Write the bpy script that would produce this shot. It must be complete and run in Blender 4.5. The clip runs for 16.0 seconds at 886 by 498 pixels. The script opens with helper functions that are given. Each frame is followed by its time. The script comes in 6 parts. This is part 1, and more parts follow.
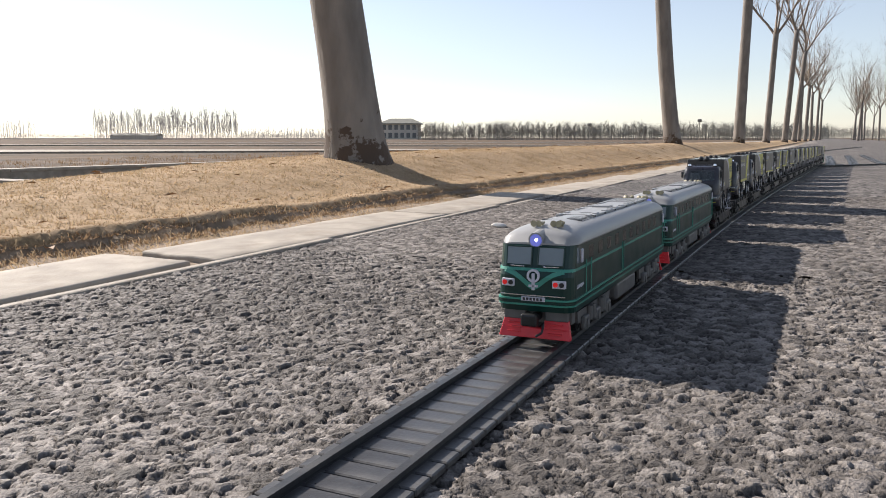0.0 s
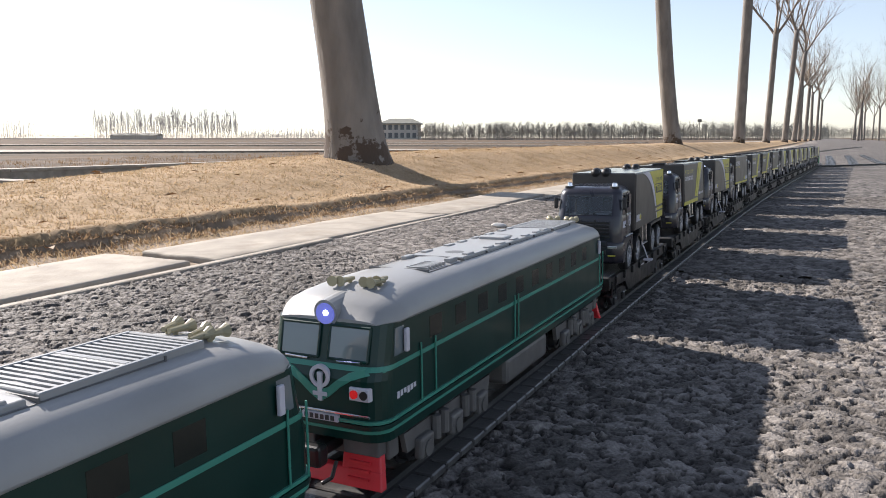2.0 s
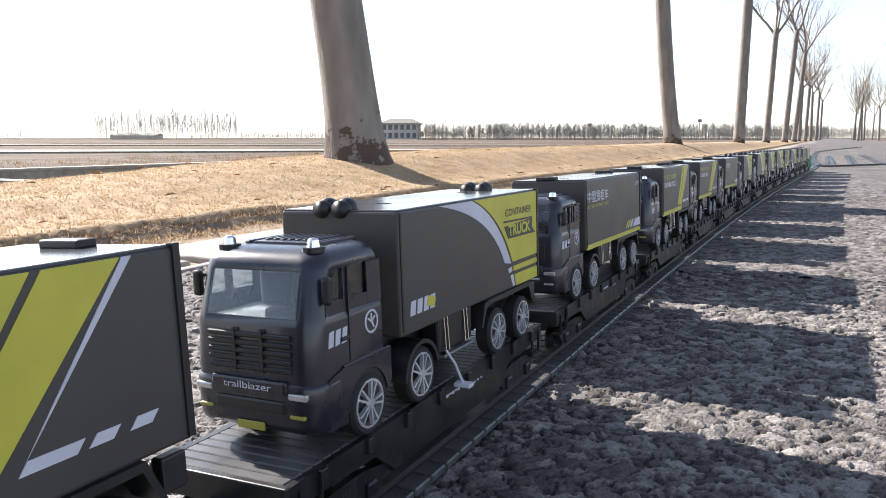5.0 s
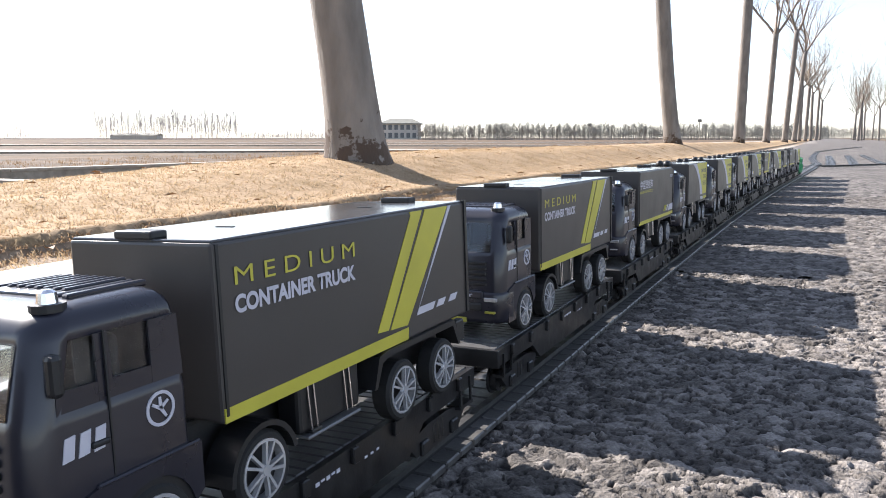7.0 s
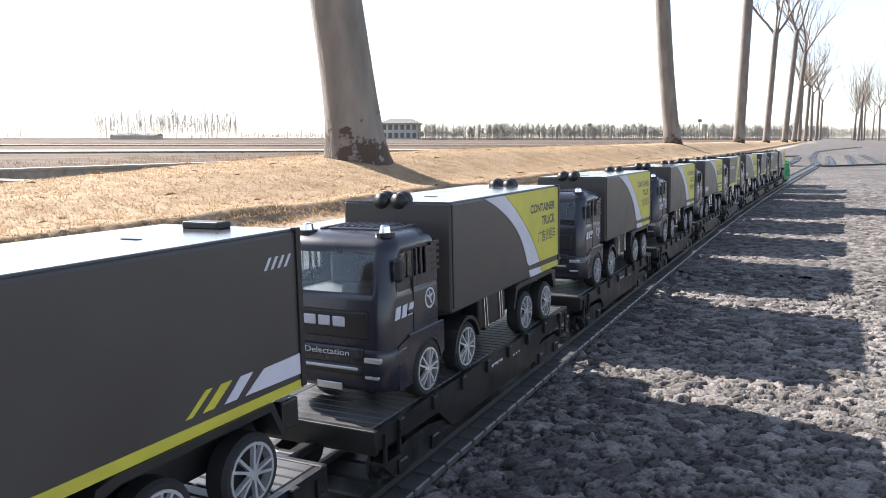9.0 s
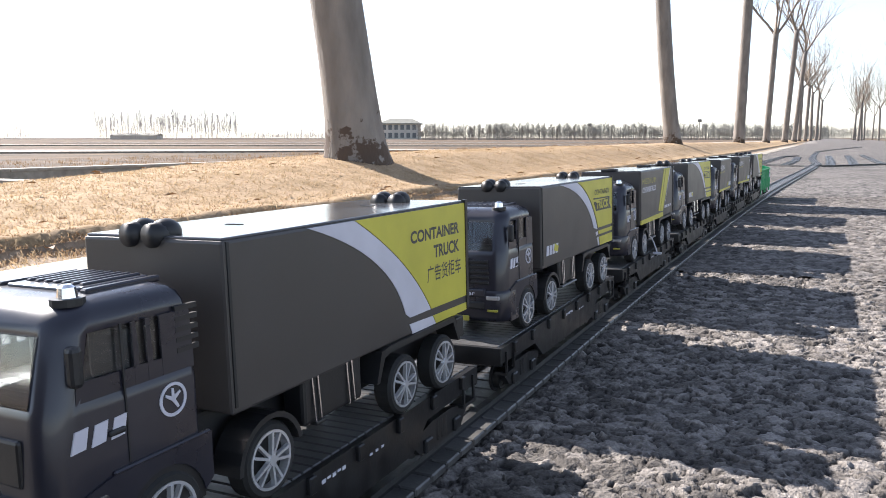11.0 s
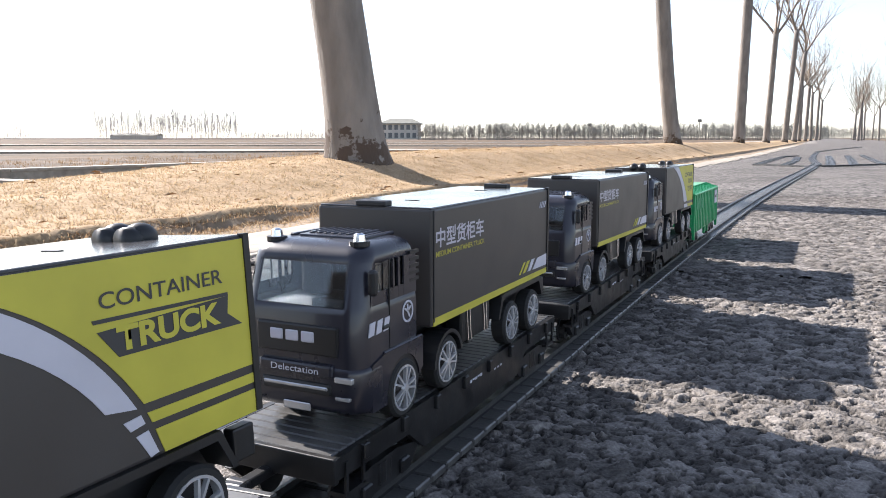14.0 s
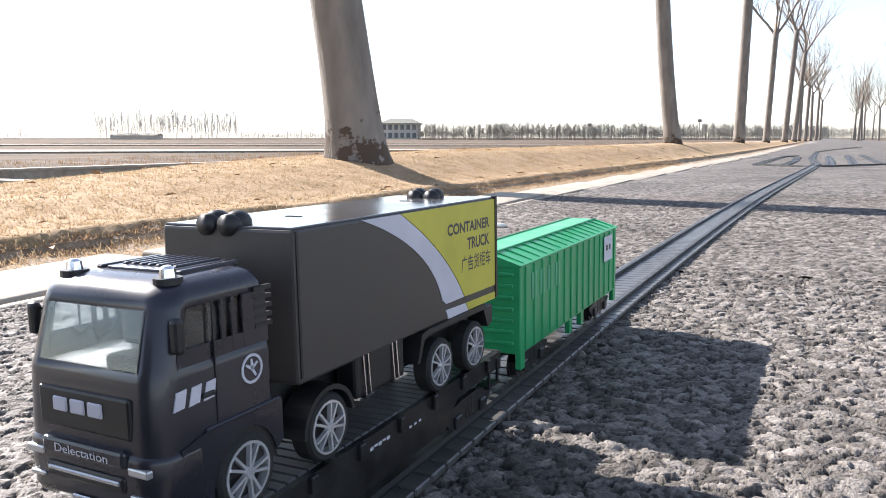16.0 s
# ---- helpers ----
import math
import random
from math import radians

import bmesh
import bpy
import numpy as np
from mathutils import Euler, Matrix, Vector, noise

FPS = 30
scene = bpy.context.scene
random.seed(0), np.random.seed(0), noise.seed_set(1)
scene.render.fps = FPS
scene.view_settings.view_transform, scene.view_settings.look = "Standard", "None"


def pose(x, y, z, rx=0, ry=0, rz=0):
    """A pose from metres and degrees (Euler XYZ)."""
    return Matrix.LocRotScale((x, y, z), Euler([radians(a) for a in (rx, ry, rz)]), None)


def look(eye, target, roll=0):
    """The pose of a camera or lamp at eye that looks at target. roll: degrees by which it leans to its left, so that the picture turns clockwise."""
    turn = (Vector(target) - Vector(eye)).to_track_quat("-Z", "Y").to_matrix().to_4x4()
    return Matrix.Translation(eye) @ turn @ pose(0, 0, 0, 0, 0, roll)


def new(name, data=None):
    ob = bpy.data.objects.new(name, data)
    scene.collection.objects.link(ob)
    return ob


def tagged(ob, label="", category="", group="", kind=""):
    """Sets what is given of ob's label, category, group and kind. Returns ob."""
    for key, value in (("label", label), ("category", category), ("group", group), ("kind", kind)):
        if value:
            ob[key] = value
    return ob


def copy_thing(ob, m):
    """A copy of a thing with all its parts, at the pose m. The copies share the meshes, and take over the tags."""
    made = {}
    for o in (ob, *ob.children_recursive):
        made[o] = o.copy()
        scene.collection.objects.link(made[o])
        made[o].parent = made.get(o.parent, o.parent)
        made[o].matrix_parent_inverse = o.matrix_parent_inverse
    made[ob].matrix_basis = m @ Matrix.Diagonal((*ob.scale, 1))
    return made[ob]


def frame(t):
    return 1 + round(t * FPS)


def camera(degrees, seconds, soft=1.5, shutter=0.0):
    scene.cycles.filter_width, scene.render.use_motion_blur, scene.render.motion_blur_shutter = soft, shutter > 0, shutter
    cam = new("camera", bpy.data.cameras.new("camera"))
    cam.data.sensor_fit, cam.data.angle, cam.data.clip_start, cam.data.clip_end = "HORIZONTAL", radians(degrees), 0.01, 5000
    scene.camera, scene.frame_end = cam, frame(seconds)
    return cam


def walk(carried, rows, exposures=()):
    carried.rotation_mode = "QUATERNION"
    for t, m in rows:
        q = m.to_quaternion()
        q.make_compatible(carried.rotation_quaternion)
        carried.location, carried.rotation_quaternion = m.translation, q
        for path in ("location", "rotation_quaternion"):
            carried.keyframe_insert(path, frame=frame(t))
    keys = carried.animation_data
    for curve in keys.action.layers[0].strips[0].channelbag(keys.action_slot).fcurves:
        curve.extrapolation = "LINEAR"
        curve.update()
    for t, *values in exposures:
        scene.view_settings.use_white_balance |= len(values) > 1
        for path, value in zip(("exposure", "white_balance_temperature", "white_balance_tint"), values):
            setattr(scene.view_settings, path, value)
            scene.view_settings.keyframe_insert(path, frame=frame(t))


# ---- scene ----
cam = camera(60.8, 16.0, soft=0.9, shutter=0.0)
EYE = (0.0, 0.0, 0.21)
CAM_POSE = pose(*EYE) @ pose(0, 0, 0, 0, 0, 25.795) @ pose(0, 0, 0, 90 - 8.39, 0, 0)
walk(cam, [(0.0, CAM_POSE), (16.0, CAM_POSE)], [(0.0, 0.85, 6300, 14), (1.0, 0.9, 6250, 14), (2.0, 1.05, 6200, 14), (3.0, 1.2, 6150, 14), (4.0, 1.5, 6050, 14), (6.5, 1.66, 6050, 14), (16.0, 1.64, 6050, 14)])

# ---- light ----
SUN_DIR = Vector((-1.0, 0.285, 0.635)).normalized()
SUN_EL = math.asin(SUN_DIR.z)
SUN_ROT = math.atan2(SUN_DIR.x, SUN_DIR.y)
world = bpy.data.worlds.new("world")
scene.world = world
world.use_nodes = True
sky = world.node_tree.nodes.new("ShaderNodeTexSky")
sky.sky_type = "NISHITA"
sky.sun_disc = False
sky.sun_elevation, sky.sun_rotation = SUN_EL, SUN_ROT
sky.air_density, sky.dust_density, sky.ozone_density = 1.0, 0.2, 1.5
back = world.node_tree.nodes["Background"]
back.inputs["Strength"].default_value = 0.078
thin = world.node_tree.nodes.new("ShaderNodeHueSaturation")
thin.inputs["Saturation"].default_value = 0.62
world.node_tree.links.new(sky.outputs[0], thin.inputs["Color"])
world.node_tree.links.new(thin.outputs[0], back.inputs["Color"])
sun_data = bpy.data.lights.new("sun", "SUN")
sun_data.energy, sun_data.angle, sun_data.color = 4.8, radians(0.55), (1.0, 0.91, 0.79)
sun = new("sun", sun_data)
sun.matrix_basis = look(SUN_DIR * 50, (0, 0, 0))


# ---- materials ----
def mat(name, rgb, rough=0.6, metal=0.0, vary=0.15, scale=30.0, bump=0.0, bscale=200.0, rand=0.0, spec=0.5,
        coat=0.0, trans=0.0, emit=None, estr=0.0, rvary=0.0, alt=None, altscale=4.0, altlow=0.45, alth=0.6, stretch=None):
    m = bpy.data.materials.new(name)
    m.use_nodes = True
    nt = m.node_tree
    nd, ln = nt.nodes, nt.links
    b = nd["Principled BSDF"]
    b.inputs["Roughness"].default_value = rough
    b.inputs["Metallic"].default_value = metal
    b.inputs["Specular IOR Level"].default_value = spec
    b.inputs["Coat Weight"].default_value = coat
    b.inputs["Transmission Weight"].default_value = trans
    tc = nd.new("ShaderNodeTexCoord")
    vec = tc.outputs["Object"]
    if stretch:
        mp = nd.new("ShaderNodeMapping")
        mp.inputs["Scale"].default_value = stretch
        ln.new(vec, mp.inputs["Vector"])
        vec = mp.outputs["Vector"]
    n1 = nd.new("ShaderNodeTexNoise")
    n1.inputs["Scale"].default_value = scale
    n1.inputs["Detail"].default_value = 6
    ln.new(vec, n1.inputs["Vector"])
    ramp = nd.new("ShaderNodeMapRange")
    ramp.inputs["From Min"].default_value, ramp.inputs["From Max"].default_value = 0.3, 0.7
    ramp.inputs["To Min"].default_value, ramp.inputs["To Max"].default_value = 1 - vary, 1 + vary
    ln.new(n1.outputs["Fac"], ramp.inputs["Value"])
    col = nd.new("ShaderNodeVectorMath")
    col.operation = "SCALE"
    base = nd.new("ShaderNodeRGB")
    base.outputs[0].default_value = (*rgb, 1)
    src = base.outputs[0]
    if alt:
        n2 = nd.new("ShaderNodeTexNoise")
        n2.inputs["Scale"].default_value = altscale
        n2.inputs["Detail"].default_value = 5
        n2.inputs["Roughness"].default_value = 0.65
        ln.new(vec, n2.inputs["Vector"])
        mr = nd.new("ShaderNodeMapRange")
        mr.inputs["From Min"].default_value, mr.inputs["From Max"].default_value = altlow, alth
        ln.new(n2.outputs["Fac"], mr.inputs["Value"])
        mix = nd.new("ShaderNodeMix")
        mix.data_type = "RGBA"
        ln.new(mr.outputs[0], mix.inputs["Factor"])
        ln.new(src, mix.inputs["A"])
        mix.inputs["B"].default_value = (*alt, 1)
        src = mix.outputs["Result"]
    ln.new(src, col.inputs[0])
    fac = ramp.outputs[0]
    if rand:
        info = nd.new("ShaderNodeObjectInfo")
        rr = nd.new("ShaderNodeMapRange")
        rr.inputs["To Min"].default_value, rr.inputs["To Max"].default_value = 1 - rand, 1 + rand
        ln.new(info.outputs["Random"], rr.inputs["Value"])
        mul = nd.new("ShaderNodeMath")
        mul.operation = "MULTIPLY"
        ln.new(fac, mul.inputs[0])
        ln.new(rr.outputs[0], mul.inputs[1])
        fac = mul.outputs[0]
    ln.new(fac, col.inputs["Scale"])
    ln.new(col.outputs[0], b.inputs["Base Color"])
    if rvary:
        r2 = nd.new("ShaderNodeMapRange")
        r2.inputs["From Min"].default_value, r2.inputs["From Max"].default_value = 0.3, 0.7
        r2.inputs["To Min"].default_value, r2.inputs["To Max"].default_value = rough - rvary, rough + rvary
        ln.new(n1.outputs["Fac"], r2.inputs["Value"])
        ln.new(r2.outputs[0], b.inputs["Roughness"])
    if bump:
        n3 = nd.new("ShaderNodeTexNoise")
        n3.inputs["Scale"].default_value = bscale
        n3.inputs["Detail"].default_value = 4
        ln.new(vec, n3.inputs["Vector"])
        bp = nd.new("ShaderNodeBump")
        bp.inputs["Strength"].default_value = bump
        bp.inputs["Distance"].default_value = 0.3 / bscale
        ln.new(n3.outputs["Fac"], bp.inputs["Height"])
        ln.new(bp.outputs[0], b.inputs["Normal"])
    if emit:
        b.inputs["Emission Color"].default_value = (*emit, 1)
        b.inputs["Emission Strength"].default_value = estr
    return m


def stone_material(name, tones, cell, rough=0.62):
    """Worn asphalt: each stone takes its own grey, the binder stays dark, deepened by painted crevice shade."""
    m = bpy.data.materials.new(name)
    m.use_nodes = True
    nd, ln = m.node_tree.nodes, m.node_tree.links
    b = nd["Principled BSDF"]
    b.inputs["Roughness"].default_value = rough
    b.inputs["Specular IOR Level"].default_value = 0.2
    tc = nd.new("ShaderNodeTexCoord")
    vor = nd.new("ShaderNodeTexVoronoi")
    vor.inputs["Scale"].default_value = 1.0 / cell
    ln.new(tc.outputs["Object"], vor.inputs["Vector"])
    at = nd.new("ShaderNodeAttribute")
    at.attribute_name = "stone"
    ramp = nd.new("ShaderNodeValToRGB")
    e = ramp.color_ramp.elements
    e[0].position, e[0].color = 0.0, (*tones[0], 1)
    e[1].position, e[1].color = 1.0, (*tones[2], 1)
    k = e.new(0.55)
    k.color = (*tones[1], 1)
    sep = nd.new("ShaderNodeSeparateColor")
    ln.new(vor.outputs["Color"], sep.inputs[0])
    mixv = nd.new("ShaderNodeMix")
    mixv.data_type = "FLOAT"
    ln.new(at.outputs["Alpha"], mixv.inputs["Factor"])
    gate = nd.new("ShaderNodeMath")
    gate.operation = "GREATER_THAN"
    gate.inputs[1].default_value = 0.005
    ln.new(at.outputs["Fac"], gate.inputs[0])
    ln.new(gate.outputs[0], mixv.inputs["Factor"])
    ln.new(sep.outputs[0], mixv.inputs["A"])
    ln.new(at.outputs["Fac"], mixv.inputs["B"])
    ln.new(mixv.outputs["Result"], ramp.inputs["Fac"])
    n1 = nd.new("ShaderNodeTexNoise")
    n1.inputs["Scale"].default_value, n1.inputs["Detail"].default_value = 420, 5
    ln.new(tc.outputs["Object"], n1.inputs["Vector"])
    n2 = nd.new("ShaderNodeTexNoise")
    n2.inputs["Scale"].default_value, n2.inputs["Detail"].default_value = 1.7, 5
    ln.new(tc.outputs["Object"], n2.inputs["Vector"])
    add = nd.new("ShaderNodeMath")
    add.operation = "ADD"
    ln.new(n1.outputs["Fac"], add.inputs[0])
    ln.new(n2.outputs["Fac"], add.inputs[1])
    mr = nd.new("ShaderNodeMapRange")
    mr.inputs["From Min"].default_value, mr.inputs["From Max"].default_value = 0.6, 1.4
    mr.inputs["To Min"].default_value, mr.inputs["To Max"].default_value = 0.42, 1.58
    ln.new(add.outputs[0], mr.inputs["Value"])
    sc = nd.new("ShaderNodeVectorMath")
    sc.operation = "SCALE"
    ln.new(ramp.outputs[0], sc.inputs[0])
    ln.new(mr.outputs[0], sc.inputs["Scale"])
    ln.new(sc.outputs[0], b.inputs["Base Color"])
    vd = nd.new("ShaderNodeMath")
    vd.operation = "MULTIPLY_ADD"
    plain = nd.new("ShaderNodeMath")
    plain.operation = "SUBTRACT"
    plain.inputs[1].default_value = 1.0
    ln.new(gate.outputs[0], plain.inputs[0])
    ln.new(plain.outputs[0], vd.inputs[1])
    ln.new(vor.outputs["Distance"], vd.inputs[0])
    ln.new(n1.outputs["Fac"], vd.inputs[2])
    bp = nd.new("ShaderNodeBump")
    bp.inputs["Strength"].default_value = 0.9
    bp.inputs["Distance"].default_value = 0.0024
    ln.new(vd.outputs[0], bp.inputs["Height"])
    ln.new(bp.outputs[0], b.inputs["Normal"])
    return m


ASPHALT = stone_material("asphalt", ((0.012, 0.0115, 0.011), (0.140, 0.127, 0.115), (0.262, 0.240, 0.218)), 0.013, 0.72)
CONCRETE = mat("concrete", (0.34, 0.30, 0.245), 0.85, vary=0.2, scale=14, bump=0.5, bscale=160, rand=0.1, alt=(0.23, 0.19, 0.145), altscale=6, altlow=0.5, alth=0.72)
SOIL = mat("soil", (0.24, 0.18, 0.12), 0.95, vary=0.35, scale=40, bump=0.9, bscale=60)
GRASS_BED = mat("grass_bed", (0.385, 0.280, 0.175), 0.95, vary=0.25, scale=90, bump=0.5, bscale=150, spec=0.1, alt=(0.29, 0.205, 0.115), altscale=6)
BLADE = mat("grass_blade", (0.42, 0.31, 0.20), 0.9, vary=0.3, scale=25, spec=0.2)


def sheer(m, rgb, share):
    """Thin blades let light through."""
    nd, ln = m.node_tree.nodes, m.node_tree.links
    tr = nd.new("ShaderNodeBsdfTranslucent")
    tr.inputs["Color"].default_value = (*rgb, 1)
    mx = nd.new("ShaderNodeMixShader")
    mx.inputs[0].default_value = share
    ln.new(nd["Principled BSDF"].outputs[0], mx.inputs[1])
    ln.new(tr.outputs[0], mx.inputs[2])
    ln.new(mx.outputs[0], nd["Material Output"].inputs["Surface"])


sheer(BLADE, (0.46, 0.35, 0.21), 0.38)
LEAF = mat("dead_leaf", (0.23, 0.14, 0.07), 0.8, vary=0.3, scale=40, rand=0.4)
FIELD = mat("field", (0.105, 0.084, 0.066), 0.95, vary=0.35, scale=1.6, bump=0.8, bscale=9, alt=(0.165, 0.120, 0.080), altscale=0.5, altlow=0.42, alth=0.62, stretch=(0.45, 1, 1), spec=0.1)
BARK = mat("bark", (0.172, 0.151, 0.130), 0.85, vary=0.25, scale=9, bump=0.7, bscale=40, alt=(0.22, 0.195, 0.168), altscale=7, altlow=0.4, alth=0.75, stretch=(1, 1, 0.3))


def rough_foot(m, dark):
    """Old dark bark that still clings to the foot of a trunk in ragged patches."""
    nd, ln = m.node_tree.nodes, m.node_tree.links
    tc = nd.new("ShaderNodeTexCoord")
    sep = nd.new("ShaderNodeSeparateXYZ")
    ln.new(tc.outputs["Object"], sep.inputs[0])
    ns = nd.new("ShaderNodeTexNoise")
    ns.inputs["Scale"].default_value, ns.inputs["Detail"].default_value, ns.inputs["Roughness"].default_value = 11, 6, 0.7
    ln.new(tc.outputs["Object"], ns.inputs["Vector"])
    ma = nd.new("ShaderNodeMath")
    ma.operation = "MULTIPLY_ADD"
    ma.inputs[1].default_value = -0.75
    ln.new(sep.outputs["Z"], ma.inputs[0])
    ln.new(ns.outputs["Fac"], ma.inputs[2])
    mr = nd.new("ShaderNodeMapRange")
    mr.inputs["From Min"].default_value, mr.inputs["From Max"].default_value = 0.435, 0.475
    ln.new(ma.outputs[0], mr.inputs["Value"])
    b = nd["Principled BSDF"]
    old = b.inputs["Base Color"].links[0].from_socket
    mx = nd.new("ShaderNodeMix")
    mx.data_type = "RGBA"
    ln.new(mr.outputs[0], mx.inputs["Factor"])
    ln.new(old, mx.inputs["A"])
    mx.inputs["B"].default_value = (*dark, 1)
    ln.new(mx.outputs["Result"], b.inputs["Base Color"])


rough_foot(BARK, (0.075, 0.05, 0.034))
TWIG = mat("twig", (0.21, 0.17, 0.135), 0.8, vary=0.2, scale=12)
# Far growth: both base colours are paled to paint in the distance haze.
HAZED_TREE = mat("hazed_far_tree", (0.42, 0.39, 0.37), 0.9, vary=0.25, scale=0.3)
HAZED_HEDGE = mat("hazed_hedge", (0.27, 0.255, 0.225), 0.9, vary=0.3, scale=0.4)
WALL_FAR = mat("house_wall", (0.50, 0.47, 0.42), 0.85, vary=0.1, scale=0.5)
ROOF_FAR = mat("house_roof", (0.20, 0.20, 0.17), 0.8, vary=0.15, scale=0.7)
GLASS_FAR = mat("house_glass", (0.10, 0.11, 0.12), 0.2, vary=0.1)
TRACK = mat("track_plastic", (0.026, 0.026, 0.027), 0.45, vary=0.25, scale=60, rvary=0.12, alt=(0.05, 0.048, 0.046), altscale=24, altlow=0.5, alth=0.75, bump=0.2, bscale=400)
TIE = mat("sleeper_plastic", (0.058, 0.057, 0.057), 0.36, vary=0.25, scale=50, rvary=0.12, rand=0.12, alt=(0.10, 0.097, 0.092), altscale=18, bump=0.25, bscale=300)
BLACK = mat("black_plastic", (0.013, 0.013, 0.014), 0.45, vary=0.25, scale=40, rvary=0.1, bump=0.1, bscale=500)
# Wagon deck: sun glint on the planks is painted in as a lighter grey.
LIT_PLANK = mat("sunlit_deck_plastic", (0.070, 0.069, 0.068), 0.40, vary=0.25, scale=50, rvary=0.1, rand=0.12, bump=0.15, bscale=300)
STEP = mat("step_plate_grey", (0.22, 0.22, 0.22), 0.35, metal=0.4, vary=0.15, scale=60)
WAGON_BLACK = mat("wagon_plastic", (0.011, 0.011, 0.012), 0.40, vary=0.3, scale=60, rvary=0.12, bump=0.12, bscale=400)
CAB = mat("cab_paint", (0.019, 0.0185, 0.027), 0.30, vary=0.15, scale=30, rvary=0.06, coat=0.25)
BOX_GREY = mat("container_plastic", (0.052, 0.0465, 0.0435), 0.40, vary=0.08, scale=25, rvary=0.05, bump=0.08, bscale=900)
YELLOW = mat("yellow_print", (0.52, 0.47, 0.05), 0.45, vary=0.08, scale=40)
WHITE = mat("white_print", (0.55, 0.54, 0.60), 0.5, vary=0.06, scale=40)
DARKPRINT = mat("dark_print", (0.04, 0.04, 0.042), 0.45, vary=0.06)
CHROME = mat("chrome", (0.75, 0.75, 0.77), 0.16, metal=1.0, vary=0.06, scale=60)
RIM = mat("silver_rim", (0.60, 0.60, 0.61), 0.24, metal=0.5, vary=0.08, scale=60)
TYRE = mat("tyre", (0.014, 0.014, 0.014), 0.75, vary=0.2, scale=80)
# Loco windows: pale base colour paints in reflected and see-through light.
SHEEN_GLASS = mat("cab_glass_painted_sheen", (0.15, 0.18, 0.19), 0.05, vary=0.1, spec=0.7, coat=0.4)
PANE = mat("clear_pane", (0.86, 0.93, 0.96), 0.03, vary=0.02, trans=1.0)
SEAT = mat("seat_plastic", (0.024, 0.026, 0.031), 0.6, vary=0.1)
BOX_ROOF = mat("container_roof_plastic", (0.06, 0.06, 0.062), 0.16, vary=0.08, scale=25, rvary=0.04)
AMBER = mat("marker_yellow", (0.34, 0.31, 0.04), 0.35, vary=0.1)
SILVER = mat("headlight", (0.55, 0.55, 0.55), 0.22, metal=0.6, vary=0.1)
GREEN = mat("loco_green", (0.004, 0.030, 0.024), 0.34, vary=0.12, scale=25, rvary=0.06, coat=0.08, spec=0.35)
MINT = mat("loco_mint", (0.045, 0.24, 0.18), 0.4, vary=0.08)
ROOF = mat("loco_roof", (0.30, 0.30, 0.295), 0.38, vary=0.12, scale=18, rvary=0.08, bump=0.08, bscale=500)
ROOF_DARK = mat("loco_roof_dark", (0.12, 0.12, 0.12), 0.5, vary=0.1)
RED = mat("loco_red", (0.62, 0.03, 0.04), 0.42, vary=0.12, scale=40)
REDLAMP = mat("red_lamp", (0.6, 0.02, 0.02), 0.15, emit=(1, 0.03, 0.03), estr=0.12)
LAMP = mat("head_lamp", (0.10, 0.10, 0.35), 0.1, emit=(0.26, 0.32, 1.0), estr=0.20)
BULB = mat("lamp_bulb", (0.8, 0.8, 1.0), 0.1, emit=(0.7, 0.7, 1.0), estr=2.0)
BOGIE = mat("bogie_grey", (0.11, 0.105, 0.10), 0.55, vary=0.2, scale=60)
HORN = mat("horn_brass", (0.30, 0.27, 0.17), 0.5, metal=0.0, vary=0.15)
HOPPER = mat("wagon_green", (0.018, 0.30, 0.105), 0.40, vary=0.10, scale=30, rvary=0.08, coat=0.15)
DARK_PANE = mat("engine_glass", (0.006, 0.012, 0.011), 0.22, vary=0.1)
FADED = mat("faded_print", (0.10, 0.36, 0.20), 0.5)
PAPER = mat("paper_scrap", (0.6, 0.58, 0.54), 0.8, vary=0.1)
RUST = mat("dry_brush", (0.28, 0.185, 0.105), 0.9, vary=0.3, scale=12)
sheer(RUST, (0.32, 0.215, 0.12), 0.3)


# ---- mesh helpers ----
def mesh_of(name, verts, faces, material, smooth=False):
    me = bpy.data.meshes.new(name)
    me.from_pydata(verts, [], faces)
    me.materials.append(material)
    if smooth:
        me.polygons.foreach_set("use_smooth", [True] * len(me.polygons))
    me.update()
    return me


def part(name, data, parent=None, label="", m=None):
    ob = new(name, data)
    if parent:
        ob.parent = parent
    if m is not None:
        ob.matrix_basis = m
    return tagged(ob, label) if label else ob


def done(bm, name, material, smooth=False):
    me = bpy.data.meshes.new(name)
    bmesh.ops.recalc_face_normals(bm, faces=bm.faces)
    bm.to_mesh(me)
    bm.free()
    me.materials.append(material)
    if smooth:
        me.polygons.foreach_set("use_smooth", [True] * len(me.polygons))
    return me


def add_box(bm, x0, x1, y0, y1, z0, z1, bevel=0.0, seg=2, shape=None):
    m = Matrix.Translation(((x0 + x1) / 2, (y0 + y1) / 2, (z0 + z1) / 2)) @ Matrix.Diagonal((x1 - x0, y1 - y0, z1 - z0, 1))
    vs = bmesh.ops.create_cube(bm, size=1, matrix=m)["verts"]
    if shape:
        for v in vs:
            v.co = Vector(shape(v.co.x, v.co.y, v.co.z))
    if bevel:
        es = list({e for v in vs for e in v.link_edges})
        bmesh.ops.bevel(bm, geom=es, offset=bevel, segments=seg, affect="EDGES", profile=0.5)


def box_mesh(name, material, *spans, bevel=0.0, seg=2, shape=None):
    bm = bmesh.new()
    for sp in spans:
        add_box(bm, *sp, bevel=bevel, seg=seg, shape=shape)
    return done(bm, name, material)


